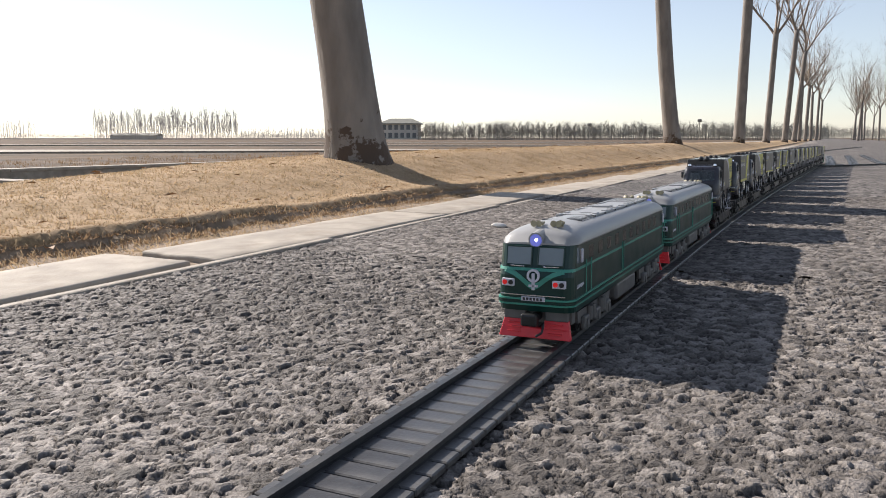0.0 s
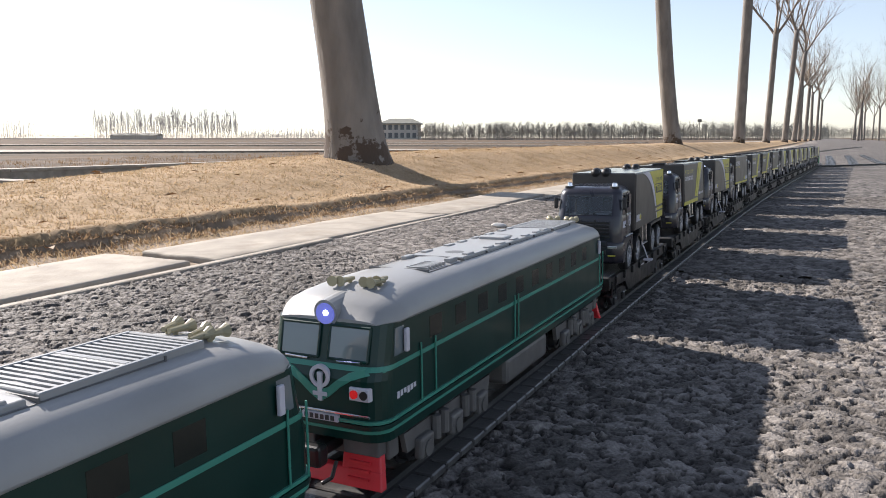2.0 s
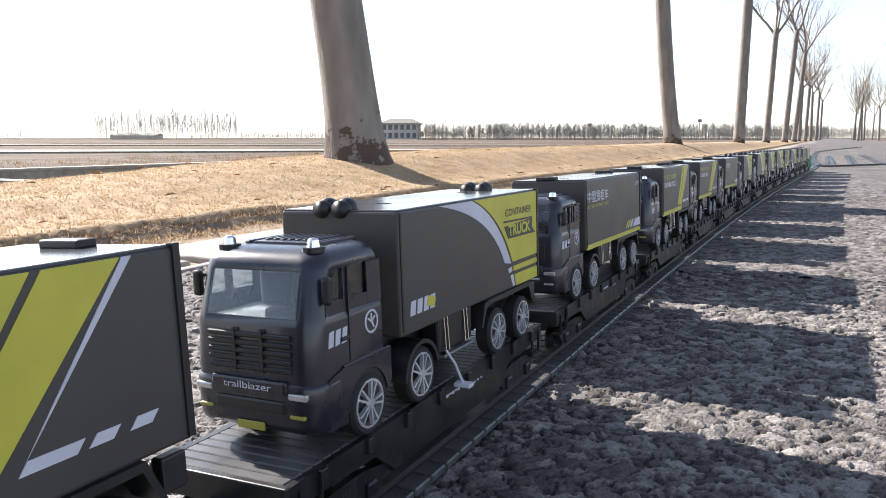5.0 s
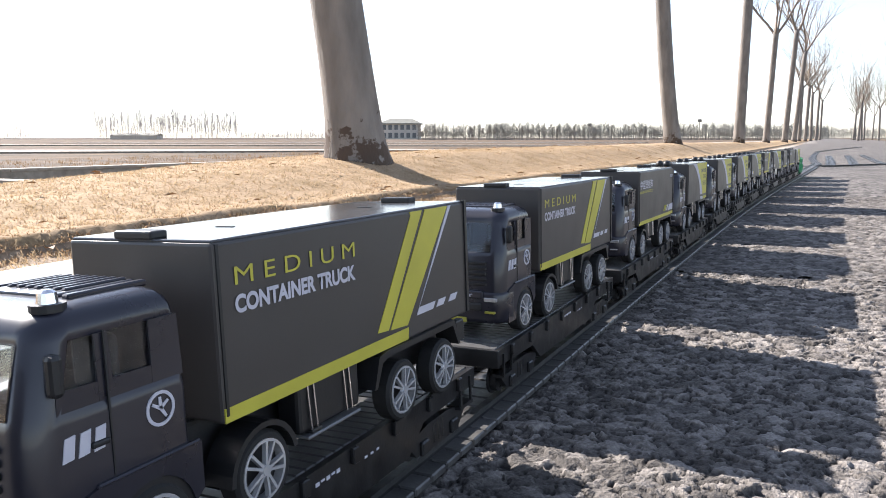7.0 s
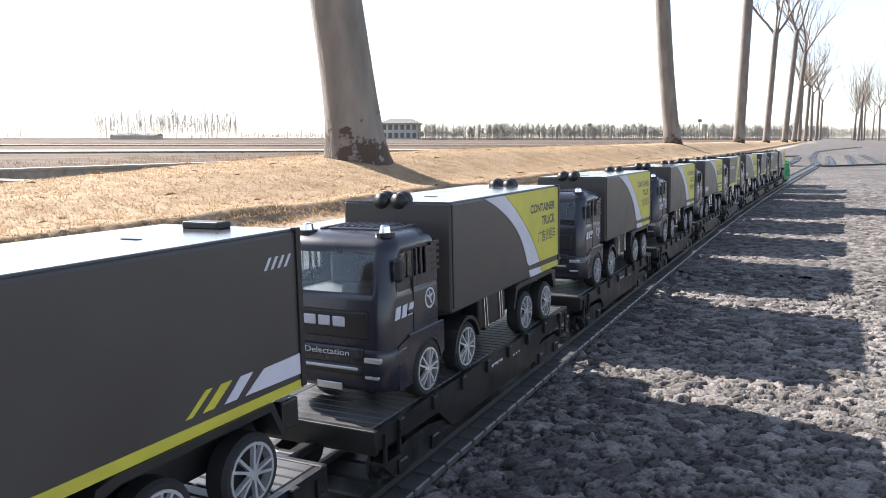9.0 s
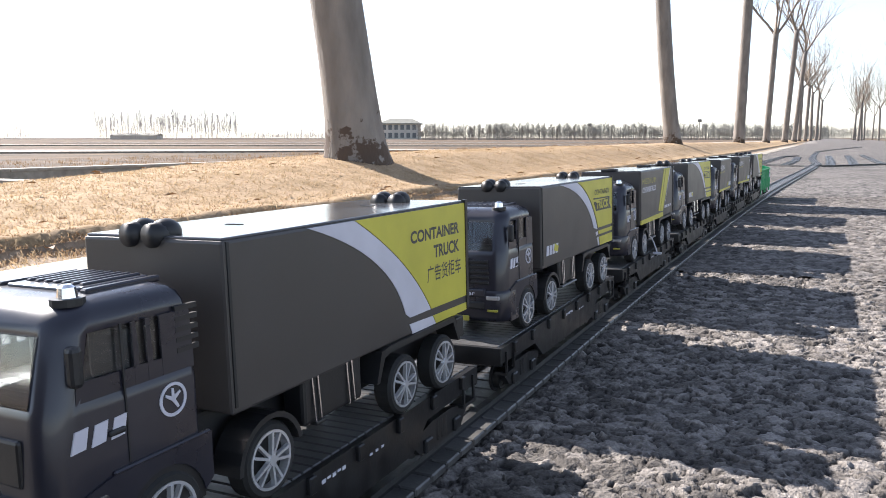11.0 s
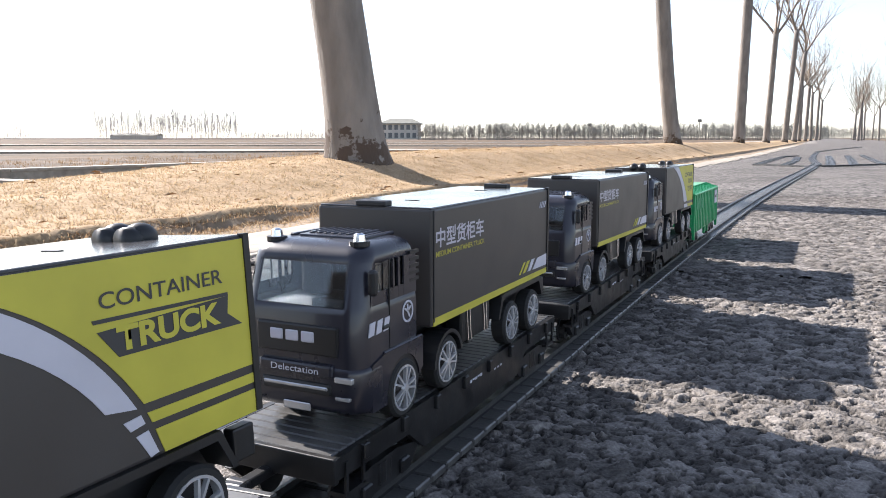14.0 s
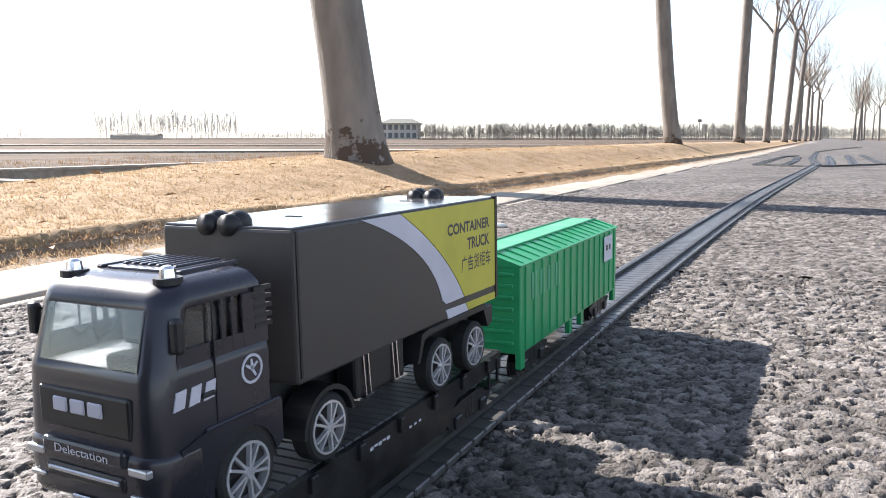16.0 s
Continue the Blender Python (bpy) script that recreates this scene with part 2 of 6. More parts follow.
def add_cyl(bm, a, b, r0, r1=None, n=16):
    a, b = Vector(a), Vector(b)
    r1 = r0 if r1 is None else r1
    d = b - a
    m = Matrix.Translation((a + b) / 2) @ d.to_track_quat("Z", "Y").to_matrix().to_4x4()
    bmesh.ops.create_cone(bm, cap_ends=True, segments=n, radius1=r0, radius2=r1, depth=d.length, matrix=m)


def rod_mesh(name, material, pts, r, n=8):
    bm = bmesh.new()
    for a, b in zip(pts, pts[1:]):
        add_cyl(bm, a, b, r, n=n)
    return done(bm, name, material)


def add_prism(bm, outline, x0, x1):
    """A plate in the y-z plane: outline of (y, z), from x0 to x1."""
    lo = [bm.verts.new((x0, y, z)) for y, z in outline]
    hi = [bm.verts.new((x1, y, z)) for y, z in outline]
    n = len(outline)
    bm.faces.new(lo)
    bm.faces.new(hi[::-1])
    for i in range(n):
        bm.faces.new((lo[i], hi[i], hi[(i + 1) % n], lo[(i + 1) % n]))


def prism_mesh(name, material, outlines, x0, x1):
    bm = bmesh.new()
    for o in outlines:
        add_prism(bm, o, x0, x1)
    return done(bm, name, material)


def loft_mesh(name, material, rings, smooth=True, closed=True, caps=True):
    n = len(rings[0])
    verts = [p for r in rings for p in r]
    faces = []
    for i in range(len(rings) - 1):
        for j in range(n if closed else n - 1):
            k = (j + 1) % n
            faces.append((i * n + j, i * n + k, (i + 1) * n + k, (i + 1) * n + j))
    if caps:
        faces += [tuple(range(n))[::-1], tuple((len(rings) - 1) * n + j for j in range(n))]
    me = mesh_of(name, verts, faces, material)
    bm = bmesh.new()
    bm.from_mesh(me)
    bmesh.ops.recalc_face_normals(bm, faces=bm.faces)
    bm.to_mesh(me)
    bm.free()
    if smooth:
        me.polygons.foreach_set("use_smooth", [len(p.vertices) == 4 for p in me.polygons])
    return me


def words(name, body, material, width, height, bold=0.0, m=None, parent=None, space=1.0):
    """Raised lettering that fills width by height, lower left corner at the pose m."""
    cu = bpy.data.curves.new(name, "FONT")
    cu.body, cu.size, cu.extrude, cu.offset, cu.space_character = body, 1.0, 0.0, bold, space
    ob = new(name, cu)
    bpy.context.view_layer.update()
    dg = bpy.context.evaluated_depsgraph_get()
    me = bpy.data.meshes.new_from_object(ob.evaluated_get(dg))
    bpy.data.objects.remove(ob)
    co = np.empty(len(me.vertices) * 3)
    me.vertices.foreach_get("co", co)
    co = co.reshape(-1, 3)
    lo, hi = co.min(0), co.max(0)
    co[:, 0] = (co[:, 0] - lo[0]) / (hi[0] - lo[0]) * width
    co[:, 1] = (co[:, 1] - lo[1]) / (hi[1] - lo[1]) * height
    co[:, 2] = 0
    me.vertices.foreach_set("co", co.ravel())
    me.materials.clear()
    me.materials.append(material)
    me.update()
    return part(name, me, parent, m=m)


# ---- lie of the land ----
CROSS, FALL = 0.0205, 0.00595
TRACK_X = -0.2455
BEND = 0.00636


def smooth01(t):
    t = min(1.0, max(0.0, t))
    return t * t * (3 - 2 * t)


def road_z(x, y):
    """The road falls to its gutter on the west and a little along its way, then levels out."""
    ye = y if y < 11 else 11 + 5 * (1 - math.exp(-(y - 11) / 5))
    ye = max(ye, -12.0)
    xe = x if x < 3.0 else 3.0 - 0.8 * (x - 3.0)
    return CROSS * max(-1.6, min(3.0, xe)) - FALL * ye


def gutter_x(y):
    return -1.0 + 0.017 * max(0.0, y - 2.0)


def track_x(y):
    if y < 0:
        return TRACK_X
    if y < 4:
        return TRACK_X + BEND * y * y
    if y < 7.2:
        return TRACK_X + BEND * 16 + BEND * 8 * (y - 4)
    return TRACK_X + BEND * 16 + BEND * 8 * 3.2 + 0.06 * smooth01((y - 7.2) / 1.2) - 0.09 * smooth01((y - 8.2) / 3)


def track_pose(y, z=0.0):
    d = (track_x(y + 0.05) - track_x(y - 0.05)) / 0.1
    x = track_x(y)
    fall = (road_z(x, y + 0.05) - road_z(x, y - 0.05)) / 0.1
    return pose(x, y, road_z(x, y) + z, math.degrees(math.atan(fall)), -math.degrees(math.atan(CROSS)), -math.degrees(math.atan(d)))


def land_z(x, y):
    """Verge, tree berm and the field behind it, west of the gutter."""
    g = gutter_x(y)
    r = road_z(g, y)
    w = g - x
    crest = 0.105 * smooth01((y - 0.6) / 3.4) + 0.005 if y < 12 else 0.11 - 0.09 * smooth01((y - 12) / 25)
    if w < 0.24:
        return r - 0.012
    if w < 0.47:
        return r - 0.012 + 0.01 * noise.noise((x * 9, y * 9, 0))
    lip = r + 0.004 + 0.018 * smooth01((w - 0.47) / 0.07)
    hump = lip + (crest - lip) * smooth01((w - 0.5) / 0.75)
    back = hump if w < 1.5 else crest + (-0.27 - crest) * smooth01((w - 1.5) / 2.6)
    return back + 0.012 * noise.noise((x * 2.1, y * 2.1, 3)) + 0.004 * noise.noise((x * 13, y * 13, 5))


def axis(stops):
    """Grid lines from a list of (start, step) and an end."""
    out = []
    for (a, st), (b, _) in zip(stops, stops[1:]):
        n = max(1, round((b - a) / st))
        out += [a + (b - a) * i / n for i in range(n)]
    return out + [stops[-1][0]]


def sheet(xs, ys, zf):
    verts = [(x, y, zf(x, y)) for y in ys for x in xs]
    n = len(xs)
    faces = [(j * n + i, j * n + i + 1, (j + 1) * n + i + 1, (j + 1) * n + i) for j in range(len(ys) - 1) for i in range(n - 1)]
    return verts, faces


# ground: one sheet under everything, out to the horizon
def ground_height(x, y):
    if x > gutter_x(y) - 0.02:
        e = 6.5
        if x > e:
            return road_z(e, y) - 0.03 + min(0.08, 0.03 * (x - e)) - 0.3 * smooth01((x - 12) / 20)
        return road_z(x, y) - 0.03
    return land_z(x, y) - 0.02


gx = axis([(-1500, 300), (-300, 40), (-60, 8), (-12, 1.0), (-5, 0.25), (-2.7, 0.08), (-1.0, 0.5), (8, 3), (40, 40), (300, 300), (1500, 0)])
gy = axis([(-400, 100), (-30, 5), (-5, 0.5), (0, 0.08), (5, 0.2), (12, 0.8), (40, 6), (130, 40), (500, 250), (2500, 0)])
v, f = sheet(gx, gy, ground_height)
ground = new("ground", mesh_of("ground", v, f, FIELD, True))
tagged(ground, "grey-brown bare winter field stretching to the horizon", "field", kind="structure")


def stones(x0, x1, y0, y1, step, cell, seed, lift=0.0):
    """A stretch of worn road surface with every stone standing proud of the binder."""
    rng = np.random.RandomState(seed)
    nx, ny = int(round((x1 - x0) / step)) + 1, int(round((y1 - y0) / step)) + 1
    X, Y = np.meshgrid(np.linspace(x0, x1, nx), np.linspace(y0, y1, ny))
    cx, cy = int((x1 - x0) / cell) + 4, int((y1 - y0) / cell) + 4
    jx, jy = rng.rand(cy, cx), rng.rand(cy, cx)
    tone, high = rng.rand(cy, cx), rng.rand(cy, cx)
    size = 0.65 + 0.75 * rng.rand(cy, cx) ** 1.5
    wx = X + 0.003 * np.sin(Y * 310 + 5 * np.sin(X * 90))
    wy = Y + 0.003 * np.sin(X * 290 + 4 * np.sin(Y * 110))
    ix, iy = ((wx - x0) / cell).astype(int) + 1, ((wy - y0) / cell).astype(int) + 1
    best = np.full(X.shape, 9.0)
    second = np.full(X.shape, 9.0)
    bt, bh = np.zeros(X.shape), np.zeros(X.shape)
    bx, by, ox, oy = (np.zeros(X.shape) for _ in range(4))
    tilt_x, tilt_y = 0.16 * rng.randn(cy, cx), 0.16 * rng.randn(cy, cx)
    for dy in (-1, 0, 1):
        for dx in (-1, 0, 1):
            qx, qy = np.clip(ix + dx, 0, cx - 1), np.clip(iy + dy, 0, cy - 1)
            px, py = x0 + (qx - 1 + jx[qy, qx]) * cell, y0 + (qy - 1 + jy[qy, qx]) * cell
            d = np.hypot((wx - px) * 0.72, wy - py) / cell / size[qy, qx]
            near = d < best
            second = np.where(near, best, np.minimum(second, d))
            bt, bh = np.where(near, tone[qy, qx], bt), np.where(near, high[qy, qx], bh)
            bx, by = np.where(near, tilt_x[qy, qx], bx), np.where(near, tilt_y[qy, qx], by)
            ox, oy = np.where(near, wx - px, ox), np.where(near, wy - py, oy)
            best = np.where(near, d, best)
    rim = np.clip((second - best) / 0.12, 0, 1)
    slope = np.clip(bx * ox + by * oy, -0.0016, 0.0016)
    z = 0.0062 * rim ** 0.6 * (0.55 + 0.45 * bh) + slope * rim - 0.0050 + 0.00012 * rng.randn(*X.shape) * (step < 0.005)
    base = CROSS * np.clip(X, -1.6, 3) - FALL * Y
    co = np.stack([X, Y, base + z + lift], -1).reshape(-1, 3)
    idx = np.arange(nx * ny).reshape(ny, nx)
    quads = np.stack([idx[:-1, :-1], idx[:-1, 1:], idx[1:, 1:], idx[1:, :-1]], -1).reshape(-1, 4)
    # rim darkens the gaps: binder colour and crevice shade painted together
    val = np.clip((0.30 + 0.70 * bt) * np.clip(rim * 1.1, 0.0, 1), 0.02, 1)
    return co, quads, val.ravel()


def road_sheet():
    """One road mesh: fine in front of the camera, plain further off."""
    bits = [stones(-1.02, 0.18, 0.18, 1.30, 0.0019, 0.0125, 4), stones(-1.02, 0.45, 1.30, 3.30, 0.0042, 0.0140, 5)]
    far = [([-1.02, -0.4, 0.45, 1.5, 3, 6.5], axis([(3.3, 0.5), (12, 1), (30, 8), (130, 60), (700, 0)])),
           ([0.45, 1.5, 3, 6.5], axis([(1.30, 0.5), (3.3, 0)])), ([0.18, 0.45, 1.5, 3, 6.5], axis([(0.18, 0.5), (1.30, 0)])),
           ([-1.02, -0.4, 0.18, 1.5, 3, 6.5], axis([(-30, 5), (-4, 0.6), (0.18, 0)]))]
    for ax, ay in far:
        vv, ff = sheet(ax, ay, lambda x, y: road_z(x, y))
        vv = [(x + (0.017 * max(0, y - 2) if x < -1 else 0), y, z) for x, y, z in vv]
        bits.append((np.array(vv), np.array(ff), np.zeros(len(vv))))
    co, quads, val, at = [], [], [], 0
    for c, q, s in bits:
        co.append(c)
        quads.append(q + at)
        val.append(s)
        at += len(c)
    co, quads, val = np.concatenate(co), np.concatenate(quads), np.concatenate(val)
    me = bpy.data.meshes.new("road")
    me.vertices.add(len(co))
    me.vertices.foreach_set("co", co.ravel())
    me.loops.add(quads.size)
    me.loops.foreach_set("vertex_index", quads.ravel().astype(np.int32))
    me.polygons.add(len(quads))
    me.polygons.foreach_set("loop_start", np.arange(0, quads.size, 4, dtype=np.int32))
    me.polygons.foreach_set("loop_total", np.full(len(quads), 4, dtype=np.int32))
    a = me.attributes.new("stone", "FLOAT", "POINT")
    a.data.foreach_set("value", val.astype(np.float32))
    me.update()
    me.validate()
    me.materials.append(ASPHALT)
    return me


road = tagged(new("road", road_sheet()), "worn grey asphalt road with coarse stones laid bare", "road", kind="structure")


# ---- gutter, verge ----
def slab_mesh(length, seed):
    rng = random.Random(seed)
    bm = bmesh.new()
    add_box(bm, -0.112, 0.112, -length / 2, length / 2, -0.05, 0.012, bevel=0.006, seg=2)
    bmesh.ops.subdivide_edges(bm, edges=[e for e in bm.edges if e.calc_length() > 0.1], cuts=5, use_grid_fill=True)
    for vv in bm.verts:
        k = noise.noise((vv.co.x * 14 + seed, vv.co.y * 14, vv.co.z * 9))
        vv.co += Vector((0.006 * k, 0.010 * noise.noise((vv.co.y * 9, seed, vv.co.x * 22)), 0.003 * k))
    return done(bm, "slab", CONCRETE, True)


gutter = tagged(new("gutter_kerb"), "flat pale concrete gutter slabs, cracked and gritty, along the road", "kerb", kind="structure")
slab_kinds = [slab_mesh(0.99, i) for i in range(4)]
strip_kinds = [box_mesh("edging", CONCRETE, (-0.011, 0.011, -0.5, 0.5, -0.05, 0.0025), bevel=0.004) for i in range(1)]
rs = random.Random(3)
for i in range(34):
    y = -1.55 + 1.06 * i
    g = gutter_x(y)
    skew = rs.uniform(-1.9, 1.9)
    part("slab", slab_kinds[i % 4], gutter, m=pose(g - 0.140 + rs.uniform(-0.018, 0.018), y, road_z(g - 0.15, y) - 0.008 + rs.uniform(-0.003, 0.004), 0, 0, skew))
    part("edging", strip_kinds[0], gutter, m=pose(g - 0.004 + rs.uniform(-0.006, 0.006), y + 0.4, road_z(g, y) - 0.001, 0, 0, rs.uniform(-0.5, 0.5)))


def verge_sheet(w0, w1, step, ys, lift):
    n = round((w1 - w0) / step)
    ws = [w0 + (w1 - w0) * i / n for i in range(n + 1)]
    verts = [(gutter_x(y) - w, y, land_z(gutter_x(y) - w, y) + lift(w, gutter_x(y) - w, y)) for y in ys for w in ws]
    m = len(ws)
    faces = [(j * m + i, (j + 1) * m + i, (j + 1) * m + i + 1, j * m + i + 1) for j in range(len(ys) - 1) for i in range(m - 1)]
    return verts, faces


near_y = axis([(-2, 0.3), (0.4, 0.03), (5, 0.12), (14, 1.0), (60, 8), (140, 0)])
v, f = verge_sheet(0.02, 0.56, 0.02, near_y, lambda w, x, y: 0.005 * noise.noise((x * 30, y * 30, 1)) - (0.02 if w > 0.54 else 0))
tagged(new("soil_strip", mesh_of("soil_strip", v, f, SOIL, True)), "dark crumbly soil between the kerb and the grass", "soil", kind="structure")


def ragged(y):
    return 0.03 * noise.noise((y * 6, 0, 2)) + 0.02 * noise.noise((y * 23, 0, 7))


def grass_lift(w, x, y):
    if w < 0.49:
        return -0.03
    return 0.003 + 0.007 * noise.noise((x * 24, y * 24, 9)) + (0.008 * smooth01((0.62 - w) / 0.1))


v, f = verge_sheet(0.47, 4.0, 0.045, near_y, grass_lift)
v = [(x - ragged(y) * max(0, 1 - (gutter_x(y) - x - 0.47) * 3), y, z) for x, y, z in v]
tagged(new("grass_verge", mesh_of("grass_verge", v, f, GRASS_BED, True)), "dry straw-coloured winter lawn rising to the trees", "grass", kind="structure")


def blades(count, w0, w1, y0, y1, hmin, hmax, seed, material, flat=0.5, wide=0.0022, bias=1.0):
    rng = np.random.RandomState(seed)
    w = w0 + (w1 - w0) * rng.rand(count) ** bias
    y = y0 + (y1 - y0) * rng.rand(count) ** 1.35
    verts, faces = [], []
    for wi, yi, a, hh, lean, side in zip(w, y, rng.rand(count) * 6.283, hmin + (hmax - hmin) * rng.rand(count), rng.rand(count), rng.rand(count) * 6.283):
        x = gutter_x(yi) - wi
        z = land_z(x, yi) + 0.002
        up = hh * (1 - flat * lean)
        out = hh * (0.35 + flat * lean)
        dx, dy = math.cos(a), math.sin(a)
        sx, sy = -dy * wide, dx * wide
        k = len(verts)
        verts += [(x - sx, yi - sy, z), (x + sx, yi + sy, z), (x + dx * out * 0.5 + sx * 0.8, yi + dy * out * 0.5 + sy * 0.8, z + up * 0.75), (x + dx * out, yi + dy * out, z + up)]
        faces += [(k, k + 1, k + 2), (k, k + 2, k + 3)]
    return mesh_of("blades", verts, faces, material)


tagged(new("dry_grass", blades(110000, 0.52, 2.3, 0.6, 9.0, 0.004, 0.012, 8, BLADE, 0.97)), "short dry yellow grass blades on the verge", "grass", kind="stuff")
tagged(new("lip_grass", blades(22000, 0.40, 0.58, 0.6, 9.0, 0.005, 0.013, 9, RUST, 0.9)), "brown matted grass along the soil edge", "grass", kind="stuff")
tagged(new("straw_litter", blades(9000, 0.24, 0.52, 0.6, 8.0, 0.006, 0.022, 10, BLADE, 1.0, 0.0008)), "loose straw lying on the soil beside the kerb", "straw", kind="stuff")


def litter(name, label, count, seed, material, size, w0, w1, y0, y1):
    rng = random.Random(seed)
    verts, faces = [], []
    for _ in range(count):
        y = rng.uniform(y0, y1)
        x = gutter_x(y) - rng.uniform(w0, w1)
        z = land_z(x, y) + 0.012
        a, s = rng.uniform(0, 6.28), size * rng.uniform(0.5, 1.3)
        k = len(verts)
        c, d = math.cos(a) * s, math.sin(a) * s
        verts += [(x - c, y - d, z), (x - d * 0.5, y + c * 0.5, z + s * 0.35), (x + c, y + d, z + s * 0.15), (x + d * 0.5, y - c * 0.5, z + s * 0.4)]
        faces += [(k, k + 1, k + 2), (k, k + 2, k + 3)]
    tagged(new(name, mesh_of(name, verts, faces, material)), label, "leaves", kind="stuff")


litter("dead_leaves", "curled brown dead leaves scattered on the lawn", 260, 4, LEAF, 0.02, 0.4, 2.2, 0.8, 12)


def tufts(count, seed):
    """Dry weeds in the field and along the channel."""
    rng = random.Random(seed)
    verts, faces = [], []
    for _ in range(count):
        y = 1.0 + 34 * rng.random() ** 1.5
        x = gutter_x(y) - 2.6 - 12 * rng.random() ** 1.6
        z = ground_height(x, y)
        for k in range(7):
            a, hh, o = rng.uniform(0, 6.283), rng.uniform(0.03, 0.10), rng.uniform(0.01, 0.06)
            px, py = x + rng.gauss(0, 0.05), y + rng.gauss(0, 0.05)
            c, d = math.cos(a), math.sin(a)
            b = len(verts)
            verts += [(px - d * 0.004, py + c * 0.004, z), (px + d * 0.004, py - c * 0.004, z), (px + c * o, py + d * o, z + hh)]
            faces.append((b, b + 1, b + 2))
    return mesh_of("field_weeds", verts, faces, RUST)


tagged(new("field_weeds", tufts(5200, 5)), "low brown dry weeds scattered over the field", "weeds", kind="stuff")


# ---- trees ----
def tube(verts, faces, pts, radii, n):
    base = len(verts)
    for i, (p, r) in enumerate(zip(pts, radii)):
        d = (pts[min(i + 1, len(pts) - 1)] - pts[max(i - 1, 0)]).normalized()
        u = d.orthogonal().normalized() if abs(d.z) < 0.9 else d.cross(Vector((0, 1, 0))).normalized()
        w = d.cross(u)
        for k in range(n):
            a = 6.28319 * k / n
            verts.append(p + (u * math.cos(a) + w * math.sin(a)) * r)
    for i in range(len(pts) - 1):
        for k in range(n):
            a, b = base + i * n + k, base + i * n + (k + 1) % n
            faces.append((a, b, b + n, a + n))


def grow(rng, verts, faces, start, way, length, radius, depth, n):
    pts, radii = [start], [radius]
    steps = 5 if depth > 1 else 3
    p, d = start.copy(), way.normalized()
    for i in range(steps):
        d = (d + Vector((rng.gauss(0, 0.10), rng.gauss(0, 0.10), rng.gauss(0.03, 0.06)))).normalized()
        p = p + d * (length / steps)
        pts.append(p.copy())
        radii.append(radius * (1 - 0.75 * (i + 1) / steps))
    tube(verts, faces, pts, radii, n)
    if depth == 0:
        return
    kids = {4: 3, 3: 5, 2: 5, 1: 4}[depth]
    for k in range(kids):
        i = rng.randint(1, steps)
        side = Vector((rng.gauss(0, 1), rng.gauss(0, 1), rng.gauss(0.2, 0.5))).normalized()
        w = (pts[i] - pts[i - 1]).normalized() * 0.9 + side * 0.65 + Vector((0, 0, 0.22))
        grow(rng, verts, faces, pts[i].copy(), w, length * rng.uniform(0.5, 0.75), max(radii[i] * 0.75, 0.004), depth - 1, max(3, n - 2))


def trunk_mesh(seed, r, height, lean, flare=1.35, bow=0.0, fine=False):
    nseg, n = (40, 36) if fine else (14, 14)
    rings = []
    for i in range(nseg + 1):
        t = i / nseg
        z = height * t ** 1.3
        cx, cy = lean[0] * z + bow * math.sin(t * 3.1), lean[1] * z
        rr = r * (1 + (flare - 1) * math.exp(-z / 0.16) - 0.22 * t)
        ring = []
        for k in range(n):
            a = 6.28319 * k / n
            wob = 1 + 0.05 * noise.noise((math.cos(a) * 1.2 + seed, math.sin(a) * 1.2, z * 1.1)) + 0.10 * math.exp(-z / 0.12) * noise.noise((math.cos(a) * 2 + seed, math.sin(a) * 2, 0))
            if fine:
                wob += 0.012 * noise.noise((math.cos(a) * 5, math.sin(a) * 5, z * 7)) + 0.045 * math.exp(-z / 0.12) * noise.noise((math.cos(a) * 6, math.sin(a) * 6, z * 22))
            ring.append((cx + rr * wob * math.cos(a), cy + rr * wob * math.sin(a), z - 0.05))
        rings.append(ring)
    return loft_mesh("trunk", BARK, rings)


def make_tree(name, x, y, z, seed, r, height, lean, limbs, depth, label, flare=1.35, fine=False, crown_len=2.2, bow=0.0):
    rng = random.Random(seed)
    tree = tagged(new(name), label, "tree")
    tree.matrix_basis = pose(x, y, z)
    r = r if y < 30 else r * 0.78
    part("trunk", trunk_mesh(seed, r, height, lean, flare, bow, fine), tree)
    top = Vector((lean[0] * height, lean[1] * height, height - 0.15))
    for i in range(limbs):
        verts, faces = [], []
        a = 6.283 * (i + rng.uniform(-0.2, 0.2)) / limbs
        w = Vector((math.cos(a) * 0.55, math.sin(a) * 0.55, 1.0))
        s = top - Vector((0, 0, rng.uniform(0, 0.25) * min(1, height / 3)))
        grow(rng, verts, faces, s, w, crown_len * rng.uniform(0.8, 1.2), r * 0.42, depth, 7)
        part("limb", mesh_of("limb", [tuple(q) for q in verts], faces, TWIG, True), tree)
    return tree


ROW = "trees along the verge"
t1 = make_tree("plane_tree", -2.135, 3.40, land_z(-2.135, 3.4), 1, 0.142, 3.9, (-0.105, -0.06), 3, 2, "leafless plane tree, thick grey trunk with flaking bark foot", 1.32, True)
t2 = make_tree("plane_tree", -2.07, 13.1, land_z(-2.07, 13.1), 2, 0.136, 4.6, (-0.085, -0.03), 3, 2, "leafless plane tree with a bare leaning grey trunk", 1.2, False, bow=-0.06)
t3 = make_tree("plane_tree", -1.84, 22.8, land_z(-1.84, 22.8), 3, 0.150, 6.0, (0.012, 0.0), 3, 2, "leafless plane tree with a tall straight grey trunk", 1.15)
for tr in (t1, t2, t3):
    tagged(tr, group=ROW)
